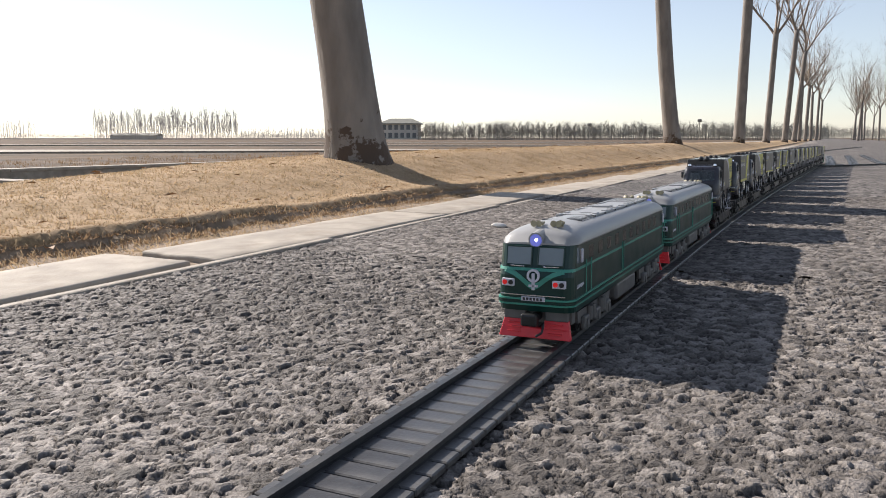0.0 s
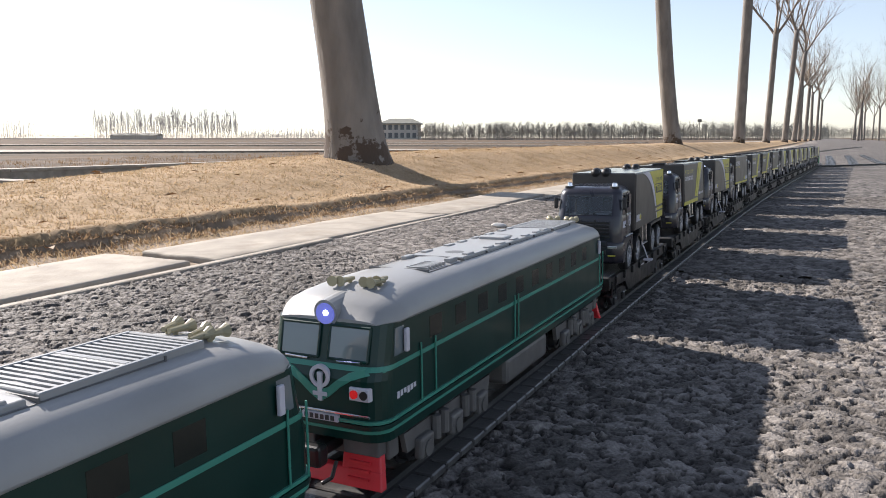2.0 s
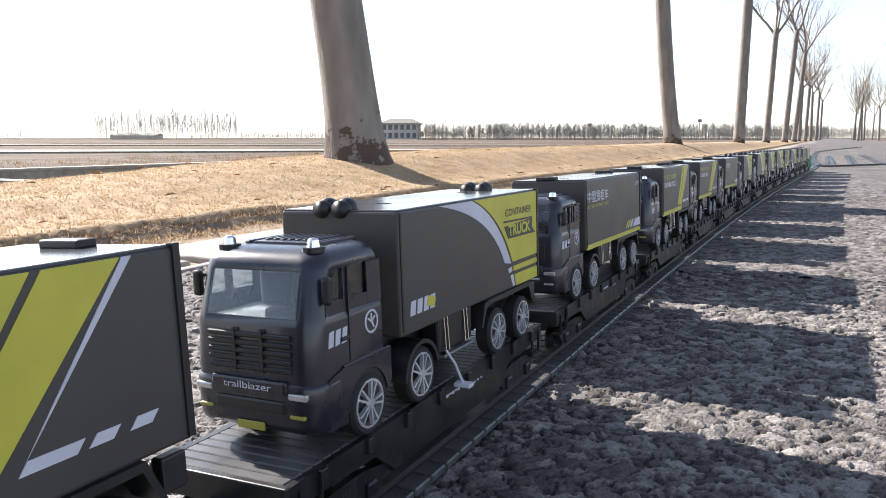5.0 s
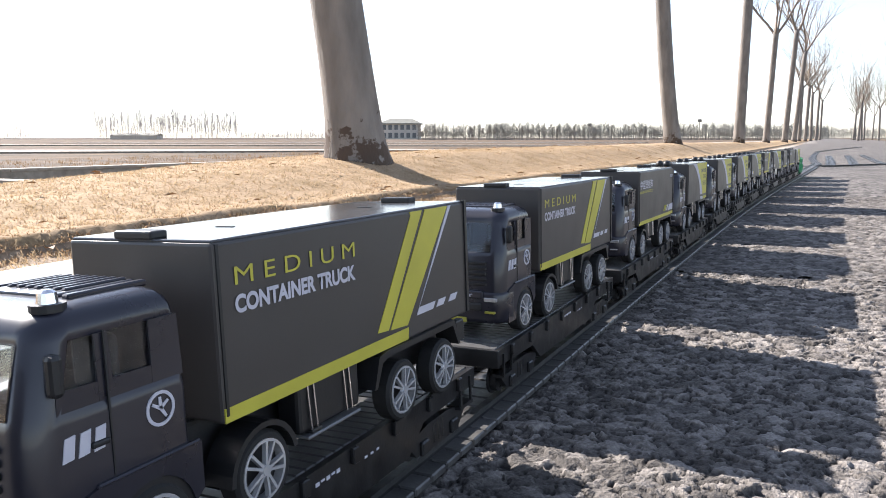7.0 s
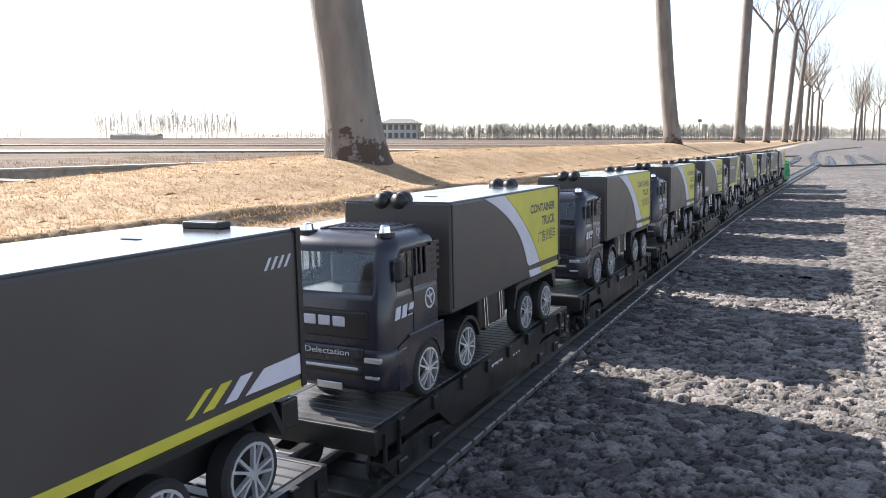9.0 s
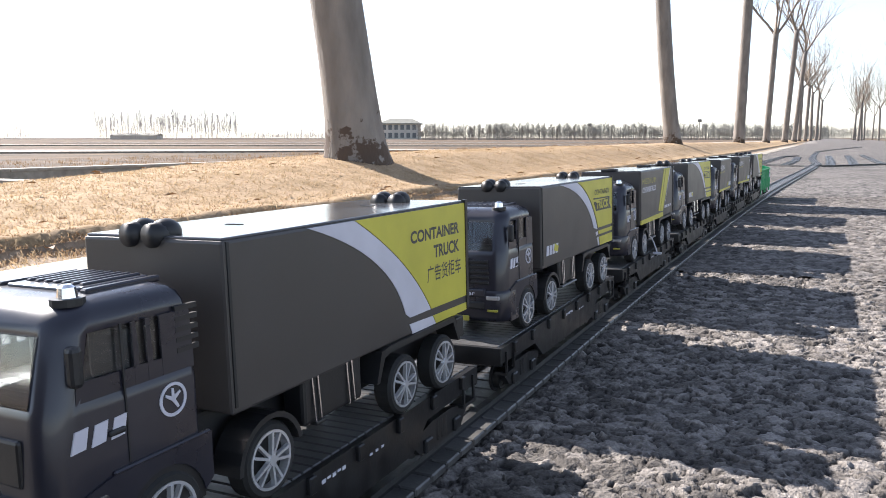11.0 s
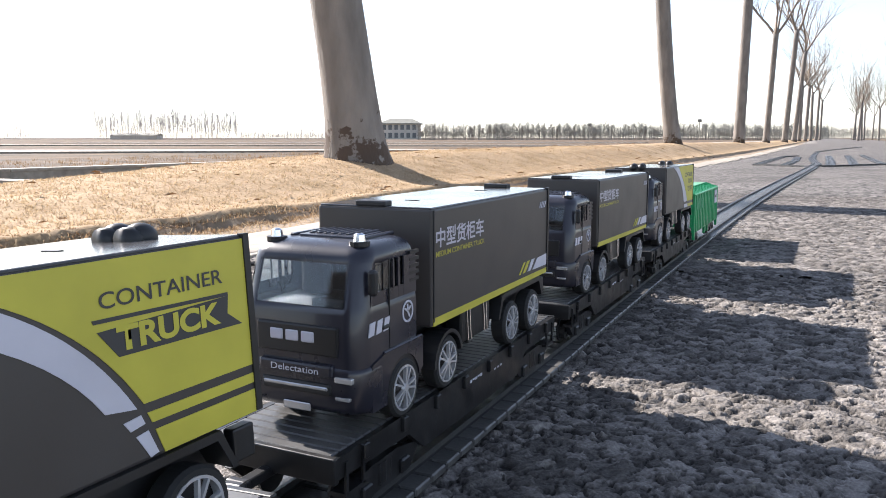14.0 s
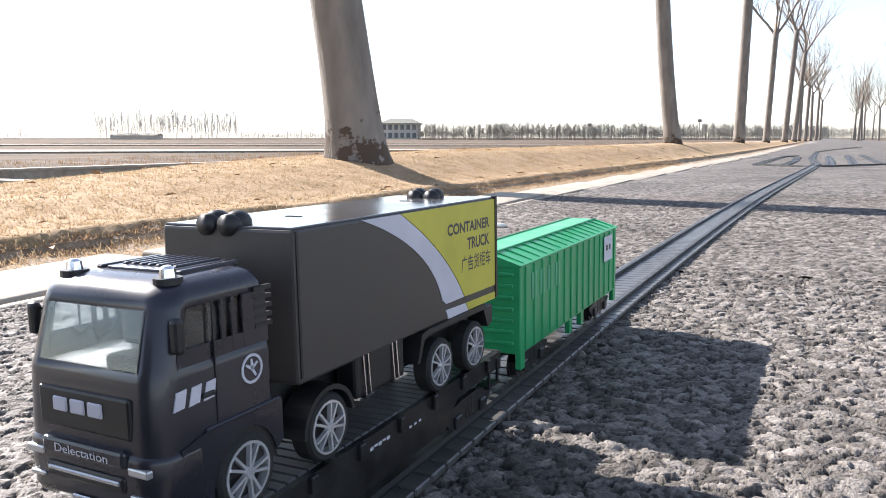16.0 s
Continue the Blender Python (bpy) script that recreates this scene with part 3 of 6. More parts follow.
for i, (x, y, r, hh, ln) in enumerate([(-1.62, 32.5, 0.16, 4.4, 0.03), (-1.25, 42.4, 0.19, 5.6, 0.045), (-1.0, 52.0, 0.20, 5.5, 0.06), (-0.82, 60.0, 0.17, 4.0, 0.0), (-0.5, 69.0, 0.19, 4.5, 0.02), (-0.1, 78.0, 0.18, 4.5, -0.02), (0.4, 92.0, 0.19, 5.0, 0.01), (0.9, 106, 0.19, 5, 0)]):
    tagged(make_tree("plane_tree", x, y, land_z(x, y), 20 + i, r, hh, (ln, 0), 3 if i % 2 else 4, 3, "leafless pollarded plane tree with long bare branches", crown_len=2.9), group=ROW)
for i, (x, y) in enumerate([(3.6, 75), (4.3, 84), (4.3, 100), (5.6, 104), (5.3, 118), (7.6, 122), (6.0, 60), (8.2, 106), (6.2, 90)]):
    tagged(make_tree("roadside_tree", x, y, ground_height(x, y), 40 + i, 0.15, 3.4, (random.Random(i).uniform(-0.05, 0.05), 0), 4, 3, "slender leafless tree on the far roadside", crown_len=2.6), group="trees across the road")


# ---- field works and distance ----
def low_wall(name, a, b, top, height, thick, label):
    a, b = Vector((*a, 0)), Vector((*b, 0))
    d = b - a
    thing = tagged(new(name), label, "wall")
    thing.matrix_basis = pose(a.x, a.y, top - height, 0, 0, math.degrees(math.atan2(d.y, d.x)))
    n = max(1, round(d.length / 2.0))
    L = d.length / n
    wall = box_mesh("wall", CONCRETE, (0, d.length, -thick / 2, thick / 2, -0.3, height - 0.03))
    part("wall", wall, thing)
    cop = box_mesh("coping", CONCRETE, (0.004, L - 0.004, -thick / 2 - 0.02, thick / 2 + 0.02, height - 0.03, height), bevel=0.004)
    for i in range(n):
        part("coping", cop, thing, m=pose(i * L, 0, 0))
    return thing


low_wall("field_wall", (-7.9, 1.2), (-4.7, 22.0), -0.10, 0.17, 0.16, "long low concrete channel wall with pale coping in the field")
low_wall("field_wall", (-7.2, 4.15), (-4.3, 4.15), -0.14, 0.15, 0.14, "short low concrete wall across the dry channel")
low_wall("field_wall", (-26, 14), (-12, 26), -0.225, 0.030, 2.2, "distant pale concrete channel edge in the field")
low_wall("field_wall", (-34, 12), (-15, 24), -0.225, 0.030, 2.2, "distant pale concrete channel edge in the field")
low_wall("field_wall", (-46, 30), (-12, 44), -0.225, 0.030, 2.2, "distant pale concrete channel edge in the field")
low_wall("field_wall", (-60, 46), (-14, 72), -0.225, 0.030, 2.2, "distant pale concrete channel edge in the field")
low_wall("field_wall", (-10, 52), (-4, 110), -0.225, 0.030, 2.2, "distant pale concrete channel edge in the field")


def at(px, depth):
    """Ground position seen under a bearing: tangent px to the right of the lens axis, depth along it."""
    c, s = math.cos(radians(25.795)), math.sin(radians(25.795))
    return depth * -s + px * depth * c, depth * c + px * depth * s


def tan_of(p):
    return (p - 784) / 1336.0


def bush_row(name, label, p0, p1, depth, hmin, hmax, count, seed, material, twigs=9, thick=1.0, spread=1.0):
    """A far belt of bare trees: thin stems that fan out, all one mass."""
    rng = random.Random(seed)
    verts, faces = [], []
    for j in range(count):
        x, y = at(tan_of(p0 + (p1 - p0) * (j + rng.uniform(-0.8, 0.8)) / count), depth * rng.uniform(0.92, 1.12))
        h = rng.uniform(hmin, hmax)
        for k in range(twigs + 1):
            a = rng.uniform(0, 6.283)
            z0 = 0.0 if k == 0 else h * rng.uniform(0.12, 0.7)
            z1 = h if k == 0 else min(h, z0 + h * rng.uniform(0.18, 0.42))
            sp = 0.01 * h if k == 0 else (z1 - z0) * rng.uniform(0.15, 0.45) * spread
            w = h * (0.008 if k == 0 else rng.uniform(0.0025, 0.005)) * thick
            b = len(verts)
            for ang in (0, 2.1, 4.2):
                verts.append((x + w * math.cos(ang), y + w * math.sin(ang), z0 - (0.4 if k == 0 else 0)))
            verts.append((x + math.cos(a) * sp, y + math.sin(a) * sp, z1))
            faces += [(b, b + 1, b + 3), (b + 1, b + 2, b + 3), (b + 2, b, b + 3)]
    return tagged(new(name, mesh_of(name, verts, faces, material)), label, "trees", kind="stuff")


# Horizon belts; their haze is in the pale material colour.
bush_row("poplar_belt", "far belt of bare poplars paled by painted haze on the horizon", 175, 427, 205, 5.0, 10.0, 150, 1, HAZED_TREE, 36, 0.7)
bush_row("poplar_belt", "far bare trees beyond the field", 0, 72, 230, 4.0, 7.0, 40, 2, HAZED_TREE, 18)
bush_row("tree_belt", "far low belt of leafless scrub on the horizon", 430, 580, 230, 1.5, 4.2, 140, 3, HAZED_TREE, 16, 1.4)
bush_row("tree_belt", "far dark belt of scrub and conifers on the horizon", 740, 1460, 170, 0.6, 4.3, 1300, 4, HAZED_HEDGE, 24, 2.4, 3.0)
bush_row("tree_belt", "far belt of taller bare trees on the horizon", 960, 1300, 200, 2.5, 5.0, 160, 5, HAZED_TREE, 14)
bush_row("tree_belt", "tall bare trees beside the far house", 862, 890, 180, 3.5, 5.0, 8, 6, HAZED_TREE, 18)
bush_row("tree_belt", "far low scrub along the left horizon", 0, 600, 220, 0.8, 2.0, 900, 7, HAZED_TREE, 14, 2.2, 3.0)
bush_row("tree_belt", "dark scrub at the end of the road", 1430, 1640, 260, 2.0, 5.0, 360, 8, HAZED_HEDGE, 16, 2.0, 3.0)
bush_row("tree_belt", "bare scrub behind the road to the east", 1560, 2400, 140, 2.0, 5.0, 200, 9, HAZED_TREE, 12)


def far_house():
    x, y = at(tan_of(711), 235)
    house = tagged(new("farm_house"), "two-storey pale villa with a dark hipped roof beyond the field", "house")
    house.matrix_basis = pose(x, y, -0.5, 0, 0, 20)
    part("wall", box_mesh("wall", WALL_FAR, (-5.6, 5.6, -4, 4, 0, 5.0)), house)
    eave = [(-6.3, -4.7, 5.0), (6.3, -4.7, 5.0), (6.3, 4.7, 5.0), (-6.3, 4.7, 5.0), (-3.4, 0, 6.5), (3.4, 0, 6.5), (-6.3, -4.7, 4.75), (6.3, -4.7, 4.75), (6.3, 4.7, 4.75), (-6.3, 4.7, 4.75)]
    part("roof", mesh_of("roof", eave, [(0, 1, 5, 4), (1, 2, 5), (2, 3, 4, 5), (3, 0, 4), (9, 8, 7, 6), (0, 6, 7, 1), (1, 7, 8, 2), (2, 8, 9, 3), (3, 9, 6, 0)], ROOF_FAR), house)
    win = box_mesh("window", GLASS_FAR, (-0.55, 0.55, -0.06, 0.06, -0.75, 0.75))
    for i in range(6):
        for zz in (1.4, 3.8):
            part("window", win, house, m=pose(-4.6 + 1.84 * i, -4.0, zz))
    part("wing", box_mesh("wing", WALL_FAR, (-9.0, -5.62, -3.5, 3, 0, 2.6)), house)


far_house()
sx, sy = at(tan_of(248), 210)
shed = tagged(new("field_shed"), "long low pale shed far across the field", "shed")
shed.matrix_basis = pose(sx, sy, -0.4, 0, 0, 24)
part("wall", box_mesh("wall", WALL_FAR, (-6.5, 6.5, -2, 2, 0, 1.2)), shed)
part("roof", prism_mesh("roof", ROOF_FAR, [[(-2.3, 1.2), (2.3, 1.2), (0, 1.8)]], -6.7, 6.7), shed)


def far_mast(p, depth, height):
    x, y = at(tan_of(p), depth)
    mast = tagged(new("lamp_mast"), "thin dark mast with a flat head far off", "mast")
    mast.matrix_basis = pose(x, y, -0.4)
    part("pole", rod_mesh("pole", HAZED_HEDGE, [(0, 0, 0), (0, 0, height)], 0.07), mast)
    part("head", box_mesh("head", HAZED_HEDGE, (-0.4, 0.4, -0.3, 0.3, height - 0.3, height + 0.3), bevel=0.15), mast)


far_mast(1040, 150, 3.1)
far_mast(1232, 150, 3.9)

bx, by = at(tan_of(830), 7.2)
scrap = tagged(new("wood_scrap"), "pale broken wood scrap lying in the dry grass", "debris")
bm = bmesh.new()
add_box(bm, -0.05, 0.05, -0.02, 0.02, 0, 0.022, bevel=0.006)
add_box(bm, 0.02, 0.12, -0.015, 0.03, 0, 0.015, bevel=0.005)
part("board", done(bm, "board", PAPER), scrap)
scrap.matrix_basis = pose(bx, by, land_z(bx, by) + 0.005, 0, 0, 30)
rock = tagged(new("loose_stone", None), "pale loose stone lying on the asphalt", "stone")
bm = bmesh.new()
bmesh.ops.create_icosphere(bm, subdivisions=2, radius=0.014)
for vv in bm.verts:
    vv.co = Vector((vv.co.x * 1.5, vv.co.y, vv.co.z * 0.5)) * (1 + 0.3 * noise.noise(vv.co * 60))
part("rock", done(bm, "rock", PAPER), rock)
rock.matrix_basis = pose(-0.735, 1.86, road_z(-0.735, 1.86) + 0.006, 0, 0, 25)


# ---- toy railway track ----
TIE_PITCH = 0.0216
RAIL = 0.0272


def rail_mesh(offset, y0, y1, step, pathf, top=0.0125):
    """A rail of flat-bottom section along a path."""
    prof = [(-0.0052, 0.0050), (0.0052, 0.0050), (0.0052, 0.0064), (0.0016, 0.0074), (0.0016, 0.0098), (0.0030, 0.0106), (0.0030, top), (-0.0030, top), (-0.0030, 0.0106), (-0.0016, 0.0098), (-0.0016, 0.0074), (-0.0052, 0.0064)]
    n = max(1, round((y1 - y0) / step))
    rings = []
    for i in range(n + 1):
        m = pathf(y0 + (y1 - y0) * i / n)
        rings.append([tuple(m @ Vector((offset + px, 0, pz))) for px, pz in prof])
    return loft_mesh("rail", TRACK, rings, smooth=False)


def tie_mesh():
    bm = bmesh.new()
    add_box(bm, -0.0440, 0.0440, -0.0098, 0.0098, 0.0, 0.0054, bevel=0.0010, seg=1)
    return done(bm, "sleeper", TIE)


track = tagged(new("railway_track"), "black plastic toy railway track laid straight on the asphalt", "track")
part("rail", rail_mesh(-RAIL, -9.0, 7.4, 0.2, track_pose), track)
part("rail", rail_mesh(RAIL, -9.0, 7.4, 0.2, track_pose), track)
sleeper = tie_mesh()
far_ties = bmesh.new()
for i in range(-60, 326):
    y = 0.367 + TIE_PITCH * i
    if -18 <= i < 276:
        part("sleeper", sleeper, track, m=track_pose(y, 0.0015))
    elif i >= 276:
        bmesh.ops.create_cube(far_ties, size=1, matrix=track_pose(y, 0.004) @ Matrix.Diagonal((0.088, 0.0196, 0.005, 1)))
part("sleepers", done(far_ties, "sleepers", TIE), track)["kind"] = "stuff"


def side_track(name, pts, label):
    """Loose lengths of toy track that lie about the far junction."""
    thing = tagged(new(name), label, "track", group="yard tracks")
    path = []
    for (xa, ya), (xb, yb) in zip(pts, pts[1:]):
        n = max(2, round(math.hypot(xb - xa, yb - ya) / 0.25))
        path += [(xa + (xb - xa) * i / n, ya + (yb - ya) * i / n) for i in range(n)]
    path.append(pts[-1])

    def along(i):
        i = int(round(i))
        a, b = path[max(0, i - 1)], path[min(len(path) - 1, i + 1)]
        return pose(*path[i], road_z(*path[i]) + 0.001, 0, 0, -math.degrees(math.atan2(b[0] - a[0], b[1] - a[1])))
    for off in (-RAIL, RAIL):
        part("rail", rail_mesh(off, 0, len(path) - 1, 1, along), thing)
    bm = bmesh.new()
    for i in range(len(path) - 1):
        m = along(i)
        for k in range(5):
            q = m @ pose(0, 0.05 * k, 0)
            vs = bmesh.ops.create_cube(bm, size=1, matrix=q @ Matrix.Translation((0, 0, 0.003)) @ Matrix.Diagonal((0.085, 0.03, 0.005, 1)))
    part("sleepers", done(bm, "sleepers", TIE), thing)
    return thing


YARD = "black plastic toy yard track branching over the asphalt"
side_track("yard_track", [(0.02, 7.35), (0.06, 8.2), (0.03, 9.6), (0.02, 11.0), (0.05, 14.0), (0.12, 17.5), (0.6, 21), (1.3, 25)], YARD)
side_track("yard_track", [(-0.03, 7.3), (-0.22, 7.6), (-0.47, 8.0)], YARD)
side_track("yard_track", [(0.07, 7.3), (0.30, 7.5), (0.60, 7.9)], YARD)
side_track("yard_track", [(-0.47, 8.0), (-0.44, 10.0), (-0.37, 12.4), (-0.2, 13.2)], YARD)
side_track("yard_track", [(-0.22, 7.7), (-0.16, 9.5), (-0.16, 12.0)], YARD)
side_track("yard_track", [(0.16, 7.6), (0.2, 9.5), (0.24, 13.0)], YARD)
side_track("yard_track", [(0.36, 7.7), (0.42, 9.8), (0.50, 13.0)], YARD)
side_track("yard_track", [(0.60, 7.9), (0.64, 10.0), (0.72, 13.6)], YARD)


# ---- train: shared bits ----
DECK = 0.0560
CU = -0.067          # container front, measured from the middle of its wagon
BOX_L = 0.2278
HALF = 0.0411
AXLES = (-0.0365, 0.0213, 0.1399, 0.1901)


def wheel_meshes():
    rim = bmesh.new()
    n = 10
    R = 0.0134
    add_cyl(rim, (0.0005, 0, 0), (0.0025, 0, 0), 0.0030, 0.0024, 12)
    for i in range(n):
        a = 6.28319 * i / n + (0.10 if i % 2 else -0.10)
        c, s = math.cos(a), math.sin(a)
        m = Matrix.Translation((0.0010, 0, 0)) @ Matrix.Rotation(a, 4, "X") @ Matrix.Translation((0, 0, 0.0070))
        bmesh.ops.create_cube(rim, size=1, matrix=m @ Matrix.Diagonal((0.0022, 0.0013, 0.0104, 1)))
    verts = []
    for i in range(28):
        a = 6.28319 * i / 28
        for r, x in ((R, 0.0015), (R, -0.003), (R - 0.0013, -0.003), (R - 0.0013, 0.0015)):
            verts.append(rim.verts.new((x, r * math.sin(a), r * math.cos(a))))
    for i in range(28):
        for k in range(4):
            a, b = i * 4 + k, i * 4 + (k + 1) % 4
            c, d = ((i + 1) % 28) * 4 + (k + 1) % 4, ((i + 1) % 28) * 4 + k
            rim.faces.new((verts[a], verts[b], verts[c], verts[d]))
    rim = done(rim, "rim", RIM)
    prof = [(-0.010, 0.0135), (-0.010, 0.0160), (-0.0085, 0.0172), (-0.0005, 0.0172), (0.0012, 0.0158), (0.0012, 0.0136), (-0.0035, 0.0135), (-0.0035, 0.0)]
    verts, faces = [], []
    n = 28
    for i in range(n):
        a = 6.28319 * i / n
        verts += [(x, r * math.sin(a), r * math.cos(a)) for x, r in prof]
    k = len(prof)
    for i in range(n):
        for j in range(k - 1):
            a, b = i * k + j, ((i + 1) % n) * k + j
            faces.append((a, a + 1, b + 1, b))
    tyre = mesh_of("tyre", verts, faces, TYRE)
    return tyre, rim


TYRE_ME, RIM_ME = wheel_meshes()
SPIN = Matrix.Rotation(math.pi, 4, "Z")


def face_pose(u, z, x=HALF + 0.0004):
    """Lettering on the east face of a container: reads along +y, upright in z."""
    return Matrix.Translation((x, u + CU, z)) @ Matrix(((0, 0, 1, 0), (1, 0, 0, 0), (0, 1, 0, 0), (0, 0, 0, 1)))


def plates(name, material, outlines, parent, label="", x=HALF):
    shifted = [[(u + CU, z) for u, z in o] for o in outlines]
    return part(name, prism_mesh(name, material, shifted, x - 0.0004, x + 0.00035), parent, label)


def arc(p0, p1, p2, n=14):
    return [((1 - t) ** 2 * p0[0] + 2 * t * (1 - t) * p1[0] + t * t * p2[0], (1 - t) ** 2 * p0[1] + 2 * t * (1 - t) * p1[1] + t * t * p2[1]) for t in (i / n for i in range(n + 1))]


def print_swoosh(box, second):
    E_ = BOX_L - 0.002
    if second:
        outer = arc((0.0945, 0.1722), (0.150, 0.1448), (0.1745, 0.1105))
        inner = arc((0.0560, 0.1722), (0.1294, 0.1510), (0.1440, 0.1135))
        plates("white_swoosh", WHITE, [outer + [(0.1490, 0.1105)] + inner[::-1]], box)
        plates("yellow_field", YELLOW, [arc((0.0955, 0.1722), (0.151, 0.1448), (0.1755, 0.1105)) + [(E_, 0.1100), (E_, 0.1722)], [(0.1775, 0.1058), (E_, 0.1052), (E_, 0.1003), (0.1815, 0.1003)]], box)
        plates("white_tail", WHITE, [[(0.1480, 0.1066), (0.1768, 0.1058), (0.1808, 0.1003), (0.1515, 0.1003)]], box)
        words("lettering", "CONTAINER", DARKPRINT, 0.0645, 0.0074, 0.035, face_pose(0.1520, 0.1532), box)
        words("lettering", "TRUCK", DARKPRINT, 0.0360, 0.0082, 0.035, face_pose(0.1803, 0.1412), box)
        words("lettering", "广告货柜车", DARKPRINT, 0.0470, 0.0105, 0.01, face_pose(0.1710, 0.1268), box)
    else:
        outer = arc((0.100, 0.1722), (0.146, 0.1590), (0.1685, 0.1195))
        inner = arc((0.050, 0.1722), (0.130, 0.1620), (0.1560, 0.1215))
        plates("white_swoosh", WHITE, [outer + inner[::-1]], box)
        top = arc((0.1030, 0.1722), (0.1485, 0.1590), (0.1715, 0.1205))
        plates("yellow_field", YELLOW, [top + [(E_, 0.1205), (E_, 0.1722)], [(0.1725, 0.1170), (E_, 0.1170), (E_, 0.1130), (0.1742, 0.1130)], [(0.1752, 0.1102), (E_, 0.1102), (E_, 0.1008), (0.1785, 0.1008)]], box)
        plates("white_tail", WHITE, [[(0.1625, 0.1162), (0.1698, 0.1170), (0.1712, 0.1135), (0.1650, 0.1125)], [(0.1670, 0.1100), (0.1722, 0.1108), (0.1758, 0.1018), (0.1722, 0.1010)]], box)
        words("lettering", "CONTAINER", DARKPRINT, 0.0550, 0.0056, 0.008, face_pose(0.1578, 0.1562, HALF + 0.0006), box)
        plates("dark_plate", DARKPRINT, [[(0.1545, 0.1532), (0.2150, 0.1522), (0.2150, 0.1508), (0.1550, 0.1518)], [(0.1560, 0.1490), (0.2150, 0.1508), (0.2140, 0.1440), (0.2215, 0.1385), (0.1635, 0.1392)]], box, x=HALF + 0.0003)
        words("lettering", "TRUCK", YELLOW, 0.0470, 0.0088, 0.04, face_pose(0.1630, 0.1408, HALF + 0.0009), box)
        plates("maker_mark", WHITE, [[(0.0105 + 0.0082 * i, 0.1106), (0.0165 + 0.0082 * i, 0.1106), (0.0180 + 0.0082 * i, 0.1192), (0.0120 + 0.0082 * i, 0.1192)] for i in range(4)], box, "slanted pale maker mark as blocks")
        plates("maker_mark", YELLOW, [[(0.0305, 0.1135), (0.0405, 0.1115), (0.0425, 0.1165), (0.0330, 0.1195)]], box, x=HALF + 0.0003)


def print_stripes(box):
    words("lettering", "M E D I U M", YELLOW, 0.0865, 0.0074, 0.0, face_pose(0.0112, 0.1546), box)
    words("lettering", "CONTAINER TRUCK", WHITE, 0.0868, 0.0077, 0.04, face_pose(0.0105, 0.1429), box)
    plates("yellow_band", YELLOW, [[(0.1160, 0.1108), (0.1270, 0.1100), (0.1697, 0.1722), (0.1555, 0.1722), (0.1560, 0.1700)], [(0.1292, 0.1096), (0.1478, 0.1085), (0.2025, 0.1722), (0.1735, 0.1722)]], box)
    plates("yellow_hem", YELLOW, [[(0.0008, 0.1003), (0.1480, 0.1003), (0.1488, 0.1070), (0.0008, 0.1063)]], box)
    plates("white_line", WHITE, [[(0.1590, 0.1118), (0.1625, 0.1165), (0.2075, 0.1722), (0.2035, 0.1722)], [(0.1590, 0.1118), (0.1790, 0.1118), (0.1825, 0.1160), (0.1622, 0.1160)],
                                 [(0.1835, 0.1120), (0.1930, 0.1120), (0.1965, 0.1160), (0.1870, 0.1160)], [(0.2000, 0.1122), (0.2095, 0.1122), (0.2130, 0.1162), (0.2035, 0.1162)]], box)


def print_plain(box):
    E_ = BOX_L - 0.002
    words("lettering", "中型货柜车", WHITE, 0.0762, 0.0125, 0.02, face_pose(0.0050, 0.1485), box)
    words("lettering", "MEDIUM CONTAINER TRUCK", YELLOW, 0.0775, 0.0034, 0.005, face_pose(0.0050, 0.1430), box)
    plates("yellow_hem", YELLOW, [[(0.0015, 0.1003), (E_, 0.1000), (E_, 0.1043), (0.0015, 0.1053)]], box)
    plates("yellow_chip", YELLOW, [[(0.1558, 0.1080), (0.1592, 0.1080), (0.1705, 0.1166), (0.1668, 0.1166)], [(0.1645, 0.1080), (0.1705, 0.1080), (0.1815, 0.1166), (0.1752, 0.1166)]], box)
    plates("white_chip", WHITE, [[(0.1765, 0.1078), (0.1835, 0.1078), (0.1940, 0.1166), (0.1865, 0.1166)], [(0.1888, 0.1076), (E_, 0.1070), (E_, 0.1166), (0.2010, 0.1160)]], box)
    plates("white_slash", WHITE, [[(0.2040 + 0.0044 * i, 0.1578), (0.2056 + 0.0044 * i, 0.1578), (0.2092 + 0.0044 * i, 0.1630), (0.2076 + 0.0044 * i, 0.1630)] for i in range(4)], box)


# ---- container truck ----
def cab_ring(z, front, rear, w, r=0.013, q=6):
    """A level section through the cab: round front corners, tight rear ones."""
    ring = []
    for cx, cy, st, rr in ((w - r, front + r, -90, r), (w - 0.003, rear - 0.003, 0, 0.003), (-w + 0.003, rear - 0.003, 90, 0.003), (-w + r, front + r, 180, r)):
        for k in range(q + 1):
            g = radians(st + 90 * k / q)
            ring.append((cx + rr * math.cos(g), cy + rr * math.sin(g), z))
    return ring


